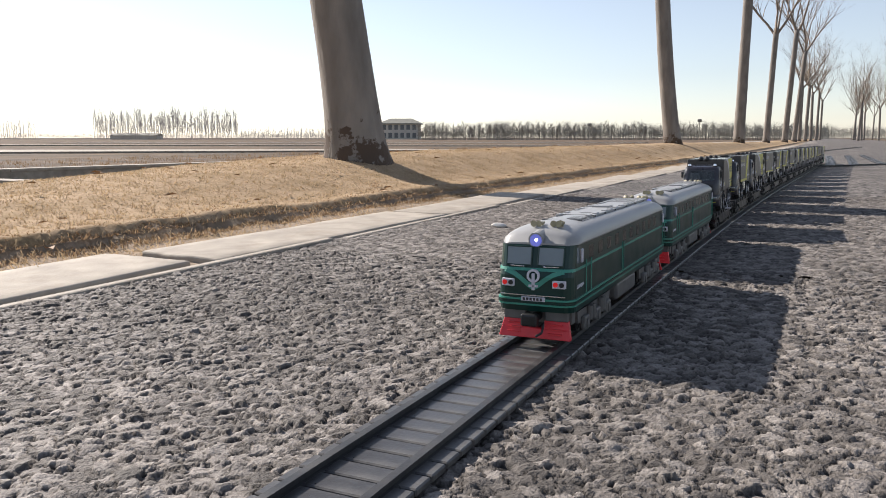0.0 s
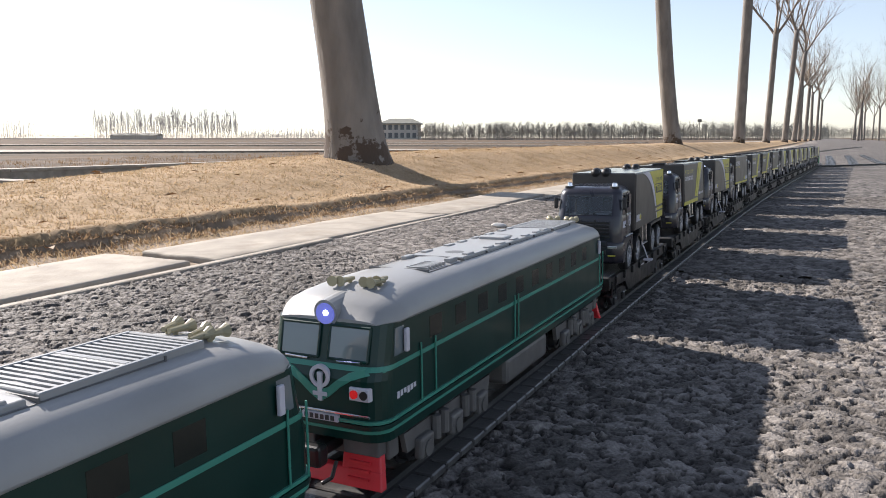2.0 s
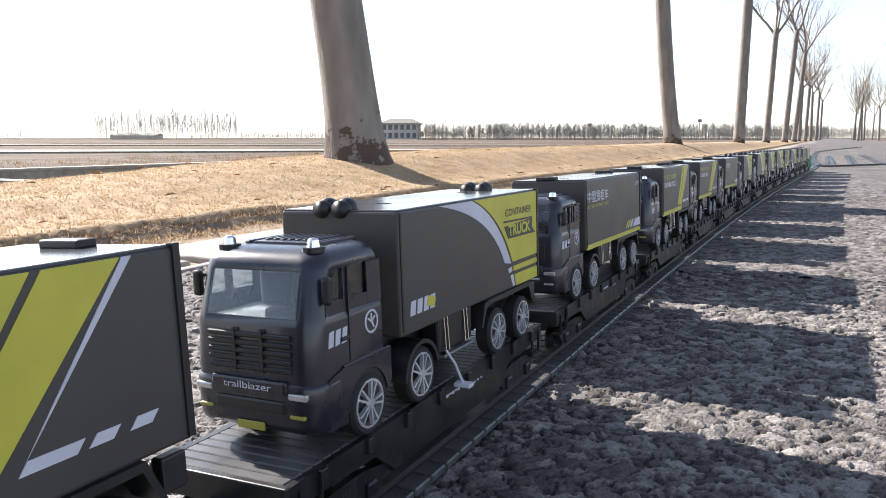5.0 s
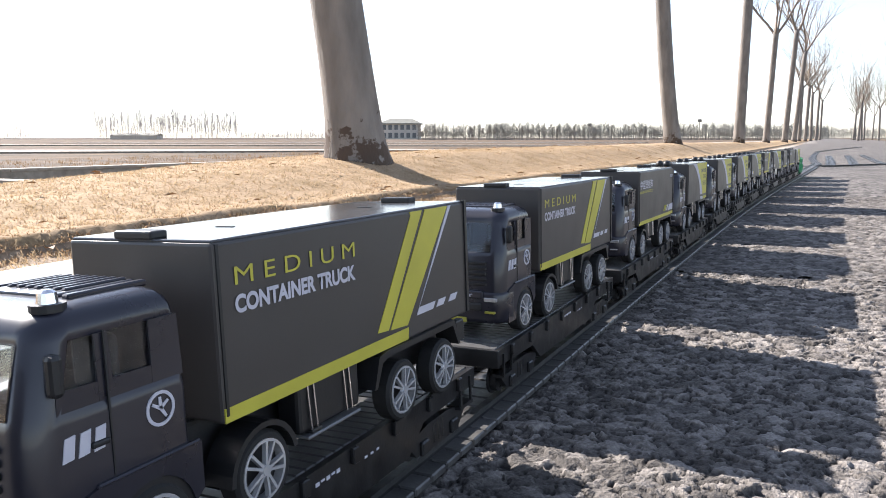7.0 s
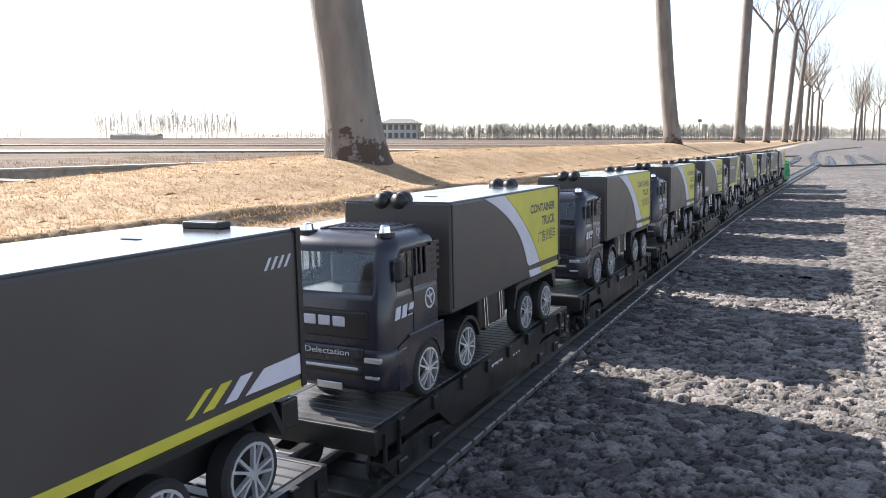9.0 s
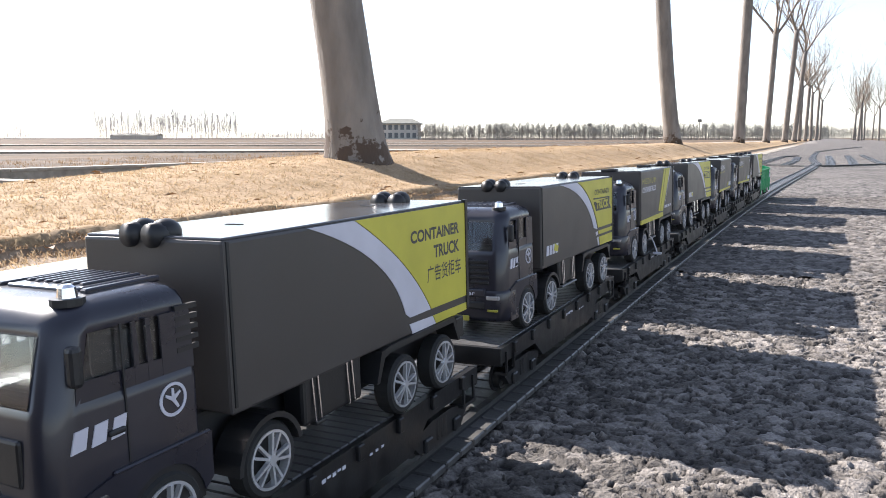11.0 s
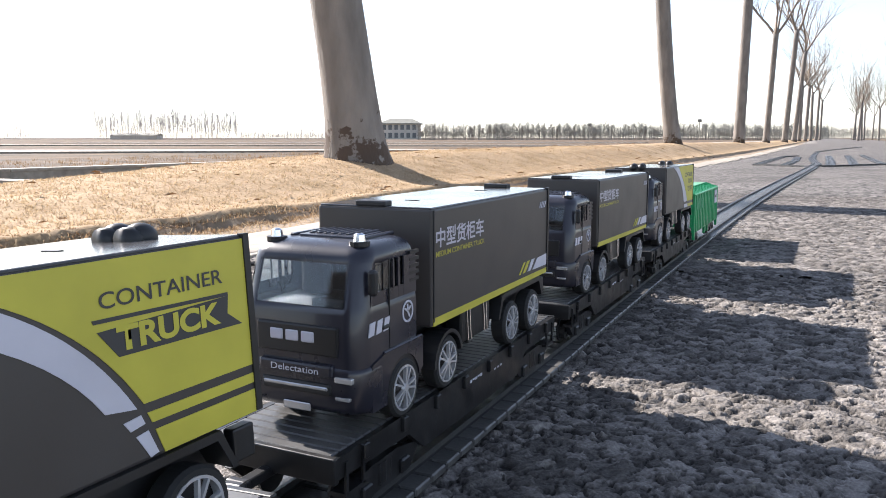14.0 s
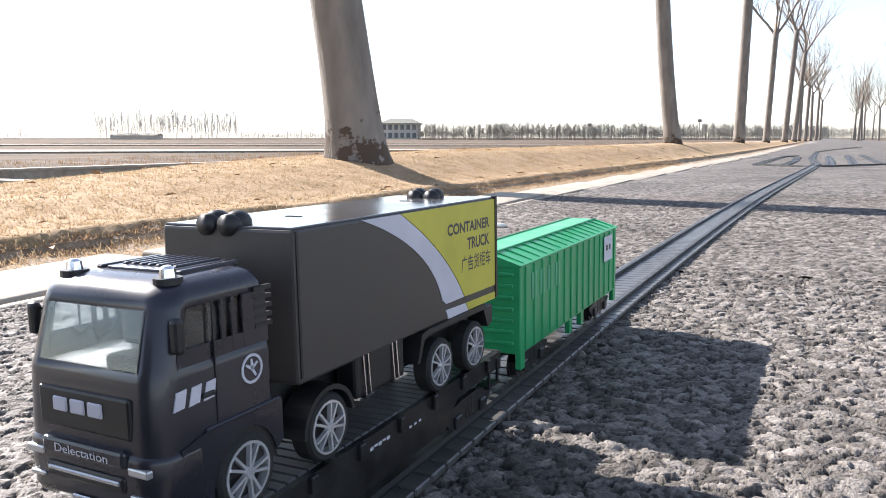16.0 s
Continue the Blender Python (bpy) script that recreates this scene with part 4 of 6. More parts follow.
def cab_mesh(grey=CAB):
    """A high flat-nosed cab with a raked screen and a rounded roof edge."""
    y0, y1 = CU - 0.0815, CU - 0.0165
    hw = 0.0400
    secs = [(0.0735, 0.0, 0.0), (0.0737, 0.0, 0.0), (0.100, 0.0, 0.0), (0.1225, 0.0012, 0.0), (0.1265, 0.0025, 0.0006), (0.149, 0.0080, 0.0018), (0.1530, 0.0095, 0.0026),
            (0.1560, 0.0120, 0.0042), (0.1580, 0.0155, 0.0068), (0.1592, 0.0200, 0.0100), (0.1598, 0.0260, 0.0140)]
    me = loft_mesh("cab", grey, [cab_ring(z, y0 + rake, y1 - tuck * 0.6, hw - tuck, 0.011) for z, rake, tuck in secs], smooth=True)
    bm = bmesh.new()
    bm.from_mesh(me)
    gone = []
    for fc in bm.faces:
        c = fc.calc_center_median()
        if 0.130 < c.z < 0.147 and (fc.calc_area() > 0.0006 and c.y < y1 - 0.006):
            gone.append(fc)
    bmesh.ops.delete(bm, geom=gone, context="FACES")
    bmesh.ops.recalc_face_normals(bm, faces=bm.faces)
    bmesh.ops.solidify(bm, geom=bm.faces[:], thickness=0.0010)
    bm.to_mesh(me)
    bm.free()
    return me


def build_truck(kind):
    """kind: 'a' swoosh, 'b' stripes, 'c' plain, 'd' swoosh on the second cab."""
    second = kind in "cd"
    labels = {"a": "black toy container truck, yellow field with white swoosh on grey box",
              "b": "black toy container truck, grey box with slanted yellow stripes",
              "c": "black toy container truck, grey box with white lettering, yellow hem",
              "d": "black toy container truck, white swoosh and yellow field, chrome beacons"}
    truck = tagged(new("toy_truck"), labels[kind], "toy truck", "toy trucks on the wagons")
    y0, y1 = CU - 0.0815, CU - 0.0165
    cab = part("cab", cab_mesh(), truck)
    # windscreen, side panes, pillars between them
    part("windscreen", mesh_of("windscreen", [(-0.0287, y0 + 0.0022, 0.1262), (0.0287, y0 + 0.0022, 0.1262), (0.0287, y0 + 0.0079, 0.1494), (-0.0287, y0 + 0.0079, 0.1494),
                                               (-0.0287, y0 + 0.0029, 0.1262), (0.0287, y0 + 0.0029, 0.1262), (0.0287, y0 + 0.0086, 0.1494), (-0.0287, y0 + 0.0086, 0.1494)],
                                [(0, 1, 2, 3), (4, 7, 6, 5), (0, 4, 5, 1), (1, 5, 6, 2), (2, 6, 7, 3), (3, 7, 4, 0)], PANE), cab, "clear reflecting windscreen").visible_shadow = False
    part("dashboard", box_mesh("dashboard", SEAT, (-0.0365, 0.0365, y0 + 0.006, y1 - 0.004, 0.1150, 0.1235), bevel=0.002), cab)
    part("dash_hump", box_mesh("dash_hump", SEAT, (0.004, 0.026, y0 + 0.008, y0 + 0.020, 0.1230, 0.1300), bevel=0.002), cab)
    for sx in (-1, 1):
        part("seat", box_mesh("seat", SEAT, (sx * 0.017 - 0.010, sx * 0.017 + 0.010, y0 + 0.041, y0 + 0.048, 0.1230, 0.1450), bevel=0.003), cab)
    for sx in (-1, 1):
        edge = (y0 + 0.0137, y0 + 0.0195)
        if second:
            posts = [(0.0362, 0.0388), (0.0422, 0.0450), (0.0488, 0.0640)]
        else:
            posts = [(0.0278, 0.0338), (0.0500, 0.0640)]
        for a, b in posts:
            part("door_pillar", prism_mesh("door_pillar", CAB, [[(y0 + a, 0.1262), (y0 + b, 0.1262), (y0 + b - 0.001, 0.1492), (y0 + a, 0.1492)]], sx * 0.0384, sx * 0.0394), cab)
        part("window_sill", prism_mesh("window_sill", CAB, [[(y0 + 0.0120, 0.1262), (y0 + 0.0640, 0.1262), (y0 + 0.0640, 0.1326), (y0 + 0.0126, 0.1336)]], sx * 0.0384, sx * 0.0393), cab)
        part("side_window", prism_mesh("side_window", PANE, [[(edge[0], 0.1263), (y0 + 0.0640, 0.1263), (y0 + 0.0630, 0.1492), (edge[1], 0.1492)]], sx * 0.0374, sx * 0.0380), cab).visible_shadow = False
        # mirror on a short arm
        bm = bmesh.new()
        add_box(bm, sx * 0.0418 - 0.0026, sx * 0.0418 + 0.0026, y0 + 0.0085, y0 + 0.0130, 0.1330, 0.1470, bevel=0.0018)
        add_cyl(bm, (sx * 0.0385, y0 + 0.014, 0.1440), (sx * 0.0428, y0 + 0.011, 0.1440), 0.0011, n=6)
        part("mirror", done(bm, "mirror", BLACK), cab)
        # beacon on the roof
        bm = bmesh.new()
        add_cyl(bm, (sx * 0.0275, y0 + 0.021, 0.1590), (sx * 0.0275, y0 + 0.021, 0.1637), 0.0036, 0.0030, 14)
        add_cyl(bm, (sx * 0.0275, y0 + 0.021, 0.1637), (sx * 0.0275, y0 + 0.021, 0.1647), 0.0030, 0.0016, 14)
        part("beacon", done(bm, "beacon", CHROME), cab, "small chrome roof beacon")
        part("beacon_base", rod_mesh("beacon_base", BLACK, [(sx * 0.0275, y0 + 0.021, 0.1575), (sx * 0.0275, y0 + 0.021, 0.1602)], 0.0058, 14), cab)
        # door seam, handle and bump strip
        part("door_seam", box_mesh("door_seam", BLACK, (sx * 0.0400 - 0.0004, sx * 0.0400 + 0.0004, y0 + 0.0304, y0 + 0.0311, 0.100, 0.1500)), cab)
        part("door_handle", box_mesh("door_handle", BLACK, (sx * 0.0402 - 0.0010, sx * 0.0402 + 0.0012, y0 + 0.0225, y0 + 0.0295, 0.1120, 0.1142), bevel=0.0007), cab)
        # wheel arch over the front wheel
        hub_y, hub_z = CU + AXLES[0], DECK + 0.0172
        arch = [(hub_y + 0.0195 * math.cos(g), hub_z + 0.0195 * math.sin(g)) for g in np.linspace(0.15, math.pi, 15)]
        skin = [(y0 + 0.0100, 0.0690), (y0 + 0.0100, 0.0950), (y0 + 0.0235, 0.0985), (y1 + 0.0040, 0.0985), (y1 + 0.0040, 0.0800)]
        part("fender", prism_mesh("fender", CAB, [skin + arch + [(hub_y - 0.0195, 0.0690)]], sx * 0.0388, sx * 0.0412), cab)
        liner = [(hub_y + 0.0198 * math.cos(g), hub_z + 0.0198 * math.sin(g)) for g in np.linspace(0, math.pi, 13)]
        part("arch_liner", prism_mesh("arch_liner", BLACK, [liner], sx * 0.0380, sx * 0.0404), cab)
        part("door_crease", box_mesh("door_crease", CAB, (sx * 0.0404 - 0.0012, sx * 0.0404 + 0.0012, y0 + 0.0230, y1 + 0.0035, 0.0980, 0.0996), bevel=0.0006, seg=1), cab)
        arch = [(CU + AXLES[1] + 0.0215 * math.cos(g), DECK + 0.0172 + 0.0215 * math.sin(g)) for g in np.linspace(math.pi, 0.2, 13)]
        inn = [(CU + AXLES[1] + 0.0190 * math.cos(g), DECK + 0.0172 + 0.0190 * math.sin(g)) for g in np.linspace(0.2, math.pi, 13)]
        part("wheel_arch", prism_mesh("wheel_arch", BLACK, [arch + inn], sx * 0.028, sx * 0.0430), truck)
        guard = [(CU + 0.108, 0.0820), (CU + 0.114, 0.0985), (CU + 0.122, 0.1000), (CU + 0.204, 0.1000), (CU + 0.212, 0.0830), (CU + 0.209, 0.0830), (CU + 0.202, 0.0965), (CU + 0.124, 0.0965), (CU + 0.117, 0.0945), (CU + 0.111, 0.0820)]
        part("mudguard", prism_mesh("mudguard", BLACK, [guard], sx * 0.028, sx * 0.0430), truck)
        # badge on the door and maker's mark as plain blocks
        c0, c1 = y0 + 0.0518, 0.1166
        loop = [[(xx, c0 + rr * math.cos(6.28319 * i / 24), c1 + rr * math.sin(6.28319 * i / 24)) for xx, rr in ((sx * 0.0396, 0.0053), (sx * 0.0404, 0.0053), (sx * 0.0404, 0.0065), (sx * 0.0396, 0.0065))] for i in range(25)]
        part("badge", loft_mesh("badge", WHITE, loop, smooth=False, caps=False), cab, "white ring badge")
        for g in (0.6, 1.6, 2.6, -1.0):
            dx, dz = math.cos(g) * 0.0042, math.sin(g) * 0.0042
            part("badge_mark", prism_mesh("badge_mark", WHITE, [[(c0 - dz * 0.18, c1 + dx * 0.18), (c0 + dz * 0.18, c1 - dx * 0.18), (c0 + dx + dz * 0.12, c1 + dz - dx * 0.12), (c0 + dx - dz * 0.12, c1 + dz + dx * 0.12)]], sx * 0.0398, sx * 0.0404), cab)
        mk = y0 + (0.0118 if not second else 0.0080)
        step_, tall = (0.0058, 0.0080) if not second else (0.0078, 0.0074)
        letters = [[(mk + step_ * i, 0.1108), (mk + step_ * (i + 0.72), 0.1112), (mk + step_ * (i + 0.92), 0.1110 + tall), (mk + step_ * (i + 0.25), 0.1106 + tall)] for i in range(3)]
        part("door_mark", prism_mesh("door_mark", WHITE, letters, sx * 0.0398, sx * 0.0404), cab, "slanted white maker mark as blocks")
        if second:
            part("air_vent", box_mesh("air_vent", BLACK, *[(sx * 0.0393 - 0.0016, sx * 0.0393 + 0.0003, y0 + 0.0560, y0 + 0.0670, 0.1330 + 0.0040 * i, 0.1350 + 0.0040 * i) for i in range(5)]), cab)
    # roof panel with grooves
    panel = part("roof_panel", box_mesh("roof_panel", CAB, (-0.019, 0.019, y0 + 0.030, y0 + 0.0635, 0.1585, 0.1610), bevel=0.0008), cab)
    groove = box_mesh("roof_groove", CAB, (-0.00125, 0.00125, y0 + 0.036, y0 + 0.0620, 0.1605, 0.1619), bevel=0.0005, seg=1)
    for i in range(7):
        part("roof_groove", groove, panel, m=pose(-0.0150 + 0.0050 * i, 0, 0))
    roof_rail = box_mesh("roof_rail", CAB, (-0.0018, 0.0018, y0 + 0.030, y0 + 0.0635, 0.1588, 0.1612), bevel=0.0006, seg=1)
    for sx in (-1, 1):
        part("roof_rail", roof_rail, cab, m=pose(sx * 0.0235, 0, 0))
    # nose: grille, bumper, lamps
    if second:
        part("grille", box_mesh("grille", BLACK, (-0.0265, 0.0265, y0 - 0.0008, y0 + 0.002, 0.1000, 0.1165), bevel=0.0012), cab)
        marks = [(-0.0170 + 0.0102 * i, -0.0085 + 0.0102 * i, y0 - 0.0016, y0 - 0.0004, 0.1070, 0.1130) for i in range(3)]
        part("nose_mark", box_mesh("nose_mark", WHITE, *marks, bevel=0.0006, seg=1), cab, "white maker mark as plain blocks")
    else:
        bars = [(-0.0265, 0.0265, y0 - 0.0010, y0 + 0.001, 0.0995 + 0.0042 * i, 0.1022 + 0.0042 * i) for i in range(5)]
        part("grille", box_mesh("grille", BLACK, *bars, bevel=0.0006, seg=1), cab)
        part("grille_bar", box_mesh("grille_bar", BLACK, *[(sx * 0.0088 - 0.0008, sx * 0.0088 + 0.0008, y0 - 0.0012, y0, 0.0990, 0.1210) for sx in (-1, 1)]), cab)
    prof = [(0.0686, 0.003, 0.0385), (0.0698, 0.0006, 0.0402), (0.0730, -0.0010, 0.0412), (0.0830, -0.0014, 0.0415), (0.0920, -0.0014, 0.0415), (0.0940, -0.0008, 0.0410), (0.0950, 0.0006, 0.0402)]
    part("bumper", loft_mesh("bumper", CAB, [cab_ring(z, y0 + o, y0 + 0.022, w) for z, o, w in prof], smooth=True), truck)
    part("bumper_bar", box_mesh("bumper_bar", CAB, (-0.0240, 0.0240, y0 - 0.0030, y0 + 0.010, 0.0890, 0.0962), bevel=0.0016), truck)
    part("bumper_intake", box_mesh("bumper_intake", BLACK, (-0.0230, 0.0230, y0 - 0.0026, y0 + 0.010, 0.0790, 0.0860), bevel=0.0016), truck)
    for sx in (-1, 1):
        part("headlight", box_mesh("headlight", SILVER, (sx * 0.0300 - 0.0055, sx * 0.0300 + 0.0055, y0 - 0.0020, y0 + 0.004, 0.0870, 0.0905), bevel=0.0008), truck)
        part("marker", box_mesh("marker", AMBER if not second else SILVER, (sx * 0.0295 - 0.0045, sx * 0.0295 + 0.0045, y0 - 0.0020, y0 + 0.004, 0.0775, 0.0795), bevel=0.0006), truck)
    flat_front = Matrix.Translation((-0.0155, y0 - 0.0032, 0.0907)) @ Matrix.Rotation(math.pi / 2, 4, "X")
    words("lettering", "Delectation" if second else "trailblazer", WHITE, 0.031, 0.0036, 0.01, flat_front, truck)
    part("plate", box_mesh("plate", SILVER if second else AMBER, (-0.009, 0.009, y0 - 0.0020, y0 - 0.001, 0.0690, 0.0735), bevel=0.0005, seg=1), truck)
    if second:
        part("bumper_trim", box_mesh("bumper_trim", SILVER, (-0.021, 0.021, y0 - 0.0034, y0 - 0.002, 0.0822, 0.0842), bevel=0.0005, seg=1), truck)
    # container
    box = part("container", box_mesh("container", BOX_GREY, (-HALF, HALF, CU, CU + BOX_L, 0.0998, 0.1729), bevel=0.0016, seg=2), truck, "smooth dark grey plastic container")
    bm = bmesh.new()
    add_box(bm, -HALF + 0.001, HALF - 0.001, CU + 0.001, CU + BOX_L - 0.001, 0.1722, 0.1738, bevel=0.0007)
    part("container_roof", done(bm, "container_roof", BOX_ROOF), box)
    part("front_rib", box_mesh("front_rib", BLACK, (HALF - 0.0008, HALF + 0.0006, CU + 0.0015, CU + 0.0030, 0.103, 0.1722)), box)
    part("rear_rib", box_mesh("rear_rib", BLACK, (HALF - 0.0020, HALF + 0.0010, CU + BOX_L - 0.0022, CU + BOX_L + 0.001, 0.101, 0.1742)), box)
    if kind in "ad":
        for yy in (CU + 0.006, CU + BOX_L - 0.020):
            for sx in (-1, 1):
                bm = bmesh.new()
                bmesh.ops.create_uvsphere(bm, u_segments=16, v_segments=10, radius=0.0061, matrix=Matrix.Translation((sx * 0.0066 - 0.004, yy + 0.001, 0.1746)) @ Matrix.Diagonal((1, 1.25, 1, 1)))
                add_cyl(bm, (sx * 0.0066 - 0.004, yy - 0.008, 0.1740), (sx * 0.0066 - 0.004, yy, 0.1740), 0.0052, 0.0058, 14)
                part("roof_horn", done(bm, "roof_horn", BLACK, True), box, "round black roof fitting")
    else:
        for yy in (CU + 0.004, CU + BOX_L - 0.012):
            part("roof_latch", box_mesh("roof_latch", BLACK, (-0.013, 0.009, yy - 0.004, yy + 0.005, 0.1733, 0.1770), bevel=0.001), box)
    for yy in (0.05, 0.17):
        part("roof_slot", box_mesh("roof_slot", BLACK, (-0.004, 0.006, CU + yy, CU + yy + 0.0022, 0.1734, 0.1741)), box)
    if kind in "ad":
        print_swoosh(box, second)
    elif kind == "b":
        print_stripes(box)
    else:
        print_plain(box)
    # chassis, tanks, steps
    part("chassis", box_mesh("chassis", BLACK, (-0.024, 0.024, CU - 0.070, CU + 0.218, 0.0730, 0.0998), bevel=0.002), truck)
    for sx in (-1, 1):
        part("side_tank", box_mesh("side_tank", BLACK, (sx * 0.034 - 0.007, sx * 0.034 + 0.006, CU + 0.048, CU + 0.098, 0.0780, 0.1020), bevel=0.002), truck)
        for yy in (0.0545, 0.0590, 0.0835, 0.0880):
            part("tank_strap", rod_mesh("tank_strap", CHROME, [(sx * 0.0405, CU + yy, 0.1010), (sx * 0.0412, CU + yy + 0.001, 0.0790)], 0.0006, 6), truck)
        if not second:
            part("step_plate", box_mesh("step_plate", STEP, (sx * 0.0375 - 0.0045, sx * 0.0375 + 0.0045, CU + 0.052, CU + 0.096, 0.0750, 0.0766), bevel=0.0006, seg=1), truck, "dull grey step plate")
        part("step", box_mesh("step", BLACK, (sx * 0.037 - 0.004, sx * 0.037 + 0.004, CU + 0.056, CU + 0.064, 0.0765, 0.0785), bevel=0.0006), truck)
        part("tail_bracket", box_mesh("tail_bracket", BLACK, (sx * 0.036 - 0.003, sx * 0.036 + 0.003, CU + 0.214, CU + 0.226, 0.0820, 0.0960), bevel=0.001), truck)
        for u in AXLES:
            w = part("wheel", TYRE_ME, truck, m=Matrix.Translation((sx * 0.0405, CU + u, DECK + 0.0172)) @ (Matrix.Identity(4) if sx > 0 else SPIN))
            part("rim", RIM_ME, w, "bright chrome spoked rim")
    return truck


# ---- flat wagon ----
WAGON_HALF = 0.1745


def rail_wheel():
    verts, faces = [], []
    prof = [(-0.004, 0.0), (-0.004, 0.0118), (-0.0022, 0.0118), (-0.0022, 0.0098), (0.0032, 0.0094), (0.0032, 0.0072), (0.0022, 0.0068), (0.0022, 0.0022), (0.0040, 0.0018), (0.0040, 0.0)]
    n, k = 18, 10
    for i in range(n):
        a = 6.28319 * i / n
        verts += [(x, r * math.sin(a), r * math.cos(a)) for x, r in prof]
    for i in range(n):
        for j in range(k - 1):
            a, b = i * k + j, ((i + 1) % n) * k + j
            faces.append((a, a + 1, b + 1, b))
    return mesh_of("wheel", verts, faces, BLACK)


RAIL_WHEEL = rail_wheel()


def add_bogie(car, y, material, label="", half=0.030, span=0.030):
    bm = bmesh.new()
    for sx in (-1, 1):
        add_prism(bm, [(y - span - 0.012, 0.0320), (y - span, 0.0210), (y - 0.010, 0.0195), (y + 0.010, 0.0195), (y + span, 0.0210), (y + span + 0.012, 0.0320), (y + 0.014, 0.0370), (y - 0.014, 0.0370)], sx * half, sx * (half + 0.0045))
        for k in (-span * 0.7, span * 0.7):
            add_box(bm, sx * (half + 0.004) - 0.003, sx * (half + 0.004) + 0.003, y + k - 0.005, y + k + 0.005, 0.0200, 0.0290, bevel=0.001, seg=1)
        for k in (-0.006, 0, 0.006):
            add_cyl(bm, (sx * (half + 0.003), y + k, 0.0225), (sx * (half + 0.003), y + k, 0.0350), 0.0022, n=8)
    add_box(bm, -half, half, y - 0.008, y + 0.008, 0.0270, 0.0400)
    b = part("bogie", done(bm, "bogie", material), car, label)
    for k in (-span * 0.7, span * 0.7):
        for sx in (-1, 1):
            part("wheel", RAIL_WHEEL, b, m=Matrix.Translation((sx * RAIL, y + k, 0.0238)) @ (Matrix.Identity(4) if sx > 0 else SPIN))


def build_wagon():
    wagon = tagged(new("flat_wagon"), "long black plastic flat wagon with a planked deck", "toy wagon", "flat wagons of the train")
    part("frame", box_mesh("frame", WAGON_BLACK, (-0.036, 0.036, -WAGON_HALF, WAGON_HALF, 0.0420, 0.0533), bevel=0.0012), wagon)
    part("belly", box_mesh("belly", WAGON_BLACK, (-0.034, 0.034, -0.078, 0.078, 0.0240, 0.0442), bevel=0.0015), wagon)
    for sx in (-1, 1):
        sill = [(-WAGON_HALF, 0.0440), (-0.100, 0.0420), (-0.080, 0.0270), (0.080, 0.0270), (0.100, 0.0420), (WAGON_HALF, 0.0440), (WAGON_HALF, 0.0557), (-WAGON_HALF, 0.0557)]
        part("side_sill", prism_mesh("side_sill", WAGON_BLACK, [sill], sx * 0.0385, sx * 0.0425), wagon)
        for i in range(8):
            yy = -0.150 + 0.0428 * i
            part("stake_pocket", box_mesh("stake_pocket", WAGON_BLACK, (sx * 0.0436 - 0.0016, sx * 0.0436 + 0.0016, yy - 0.0028, yy + 0.0028, 0.0470, 0.0557), bevel=0.0006, seg=1), wagon)
        for i in range(5):
            part("number_mark", box_mesh("number_mark", WHITE, (sx * 0.0427 - 0.0002, sx * 0.0427 + 0.0002, -0.012 + 0.0044 * i, -0.0090 + 0.0044 * i, 0.0475 + 0.0008 * (i % 2), 0.0494)), wagon)
        part("data_mark", box_mesh("data_mark", WHITE, *[(sx * 0.0427 - 0.0002, sx * 0.0427 + 0.0002, 0.032 + 0.0060 * i, 0.0345 + 0.0060 * i, 0.0450, 0.0462) for i in range(3)]), wagon)
    plank = box_mesh("plank", LIT_PLANK, (-0.0378, 0.0378, -0.0036, 0.0036, 0.0530, DECK), bevel=0.0006, seg=1)
    n = 43
    for i in range(n):
        part("plank", plank, wagon, m=pose(0, -WAGON_HALF + 0.0048 + i * (2 * WAGON_HALF - 0.0096) / (n - 1), 0))
    for s in (-1, 1):
        part("end_beam", box_mesh("end_beam", WAGON_BLACK, (-0.0425, 0.0425, s * (WAGON_HALF + 0.0010) - 0.0022, s * (WAGON_HALF + 0.0010) + 0.0022, 0.0420, 0.0562), bevel=0.0008), wagon)
        bm = bmesh.new()
        add_box(bm, -0.0035, 0.0035, s * 0.187 - 0.0145, s * 0.187 + 0.0145, 0.0395, 0.0450, bevel=0.0012)
        add_box(bm, -0.0065, 0.0065, s * 0.198 - 0.0045, s * 0.198 + 0.0015, 0.0375, 0.0470, bevel=0.0016)
        part("coupler", done(bm, "coupler", WAGON_BLACK), wagon)
        part("step", box_mesh("step", WAGON_BLACK, (0.034, 0.044, s * 0.160 - 0.010, s * 0.160 + 0.010, 0.0330, 0.0352), (0.0425, 0.0440, s * 0.160 - 0.009, s * 0.160 - 0.007, 0.0340, 0.0520), (0.0425, 0.0440, s * 0.160 + 0.007, s * 0.160 + 0.009, 0.0340, 0.0520)), wagon)
        add_bogie(wagon, s * 0.124, WAGON_BLACK, half=0.0355, span=0.030)
    bm = bmesh.new()
    add_cyl(bm, (0, -0.030, 0.0390), (0, 0.030, 0.0390), 0.0075, n=14)
    add_box(bm, -0.018, 0.018, -0.055, -0.040, 0.0330, 0.0440, bevel=0.001)
    part("brake_gear", done(bm, "brake_gear", WAGON_BLACK), wagon)
    return wagon


# ---- diesel locomotive ----
LOCO_HALF = 0.2430
LW = 0.0400


def body_ring(inset, z, r=0.013, w=LW, half=LOCO_HALF, q=5):
    ring = []
    a = half - inset
    for cx, cy, st in ((w - r, a - r, 0), (-w + r, a - r, 90), (-w + r, -a + r, 180), (w - r, -a + r, 270)):
        for k in range(q + 1):
            g = radians(st + 90 * k / q)
            ring.append((cx + r * math.cos(g), cy + r * math.sin(g), z))
    return ring


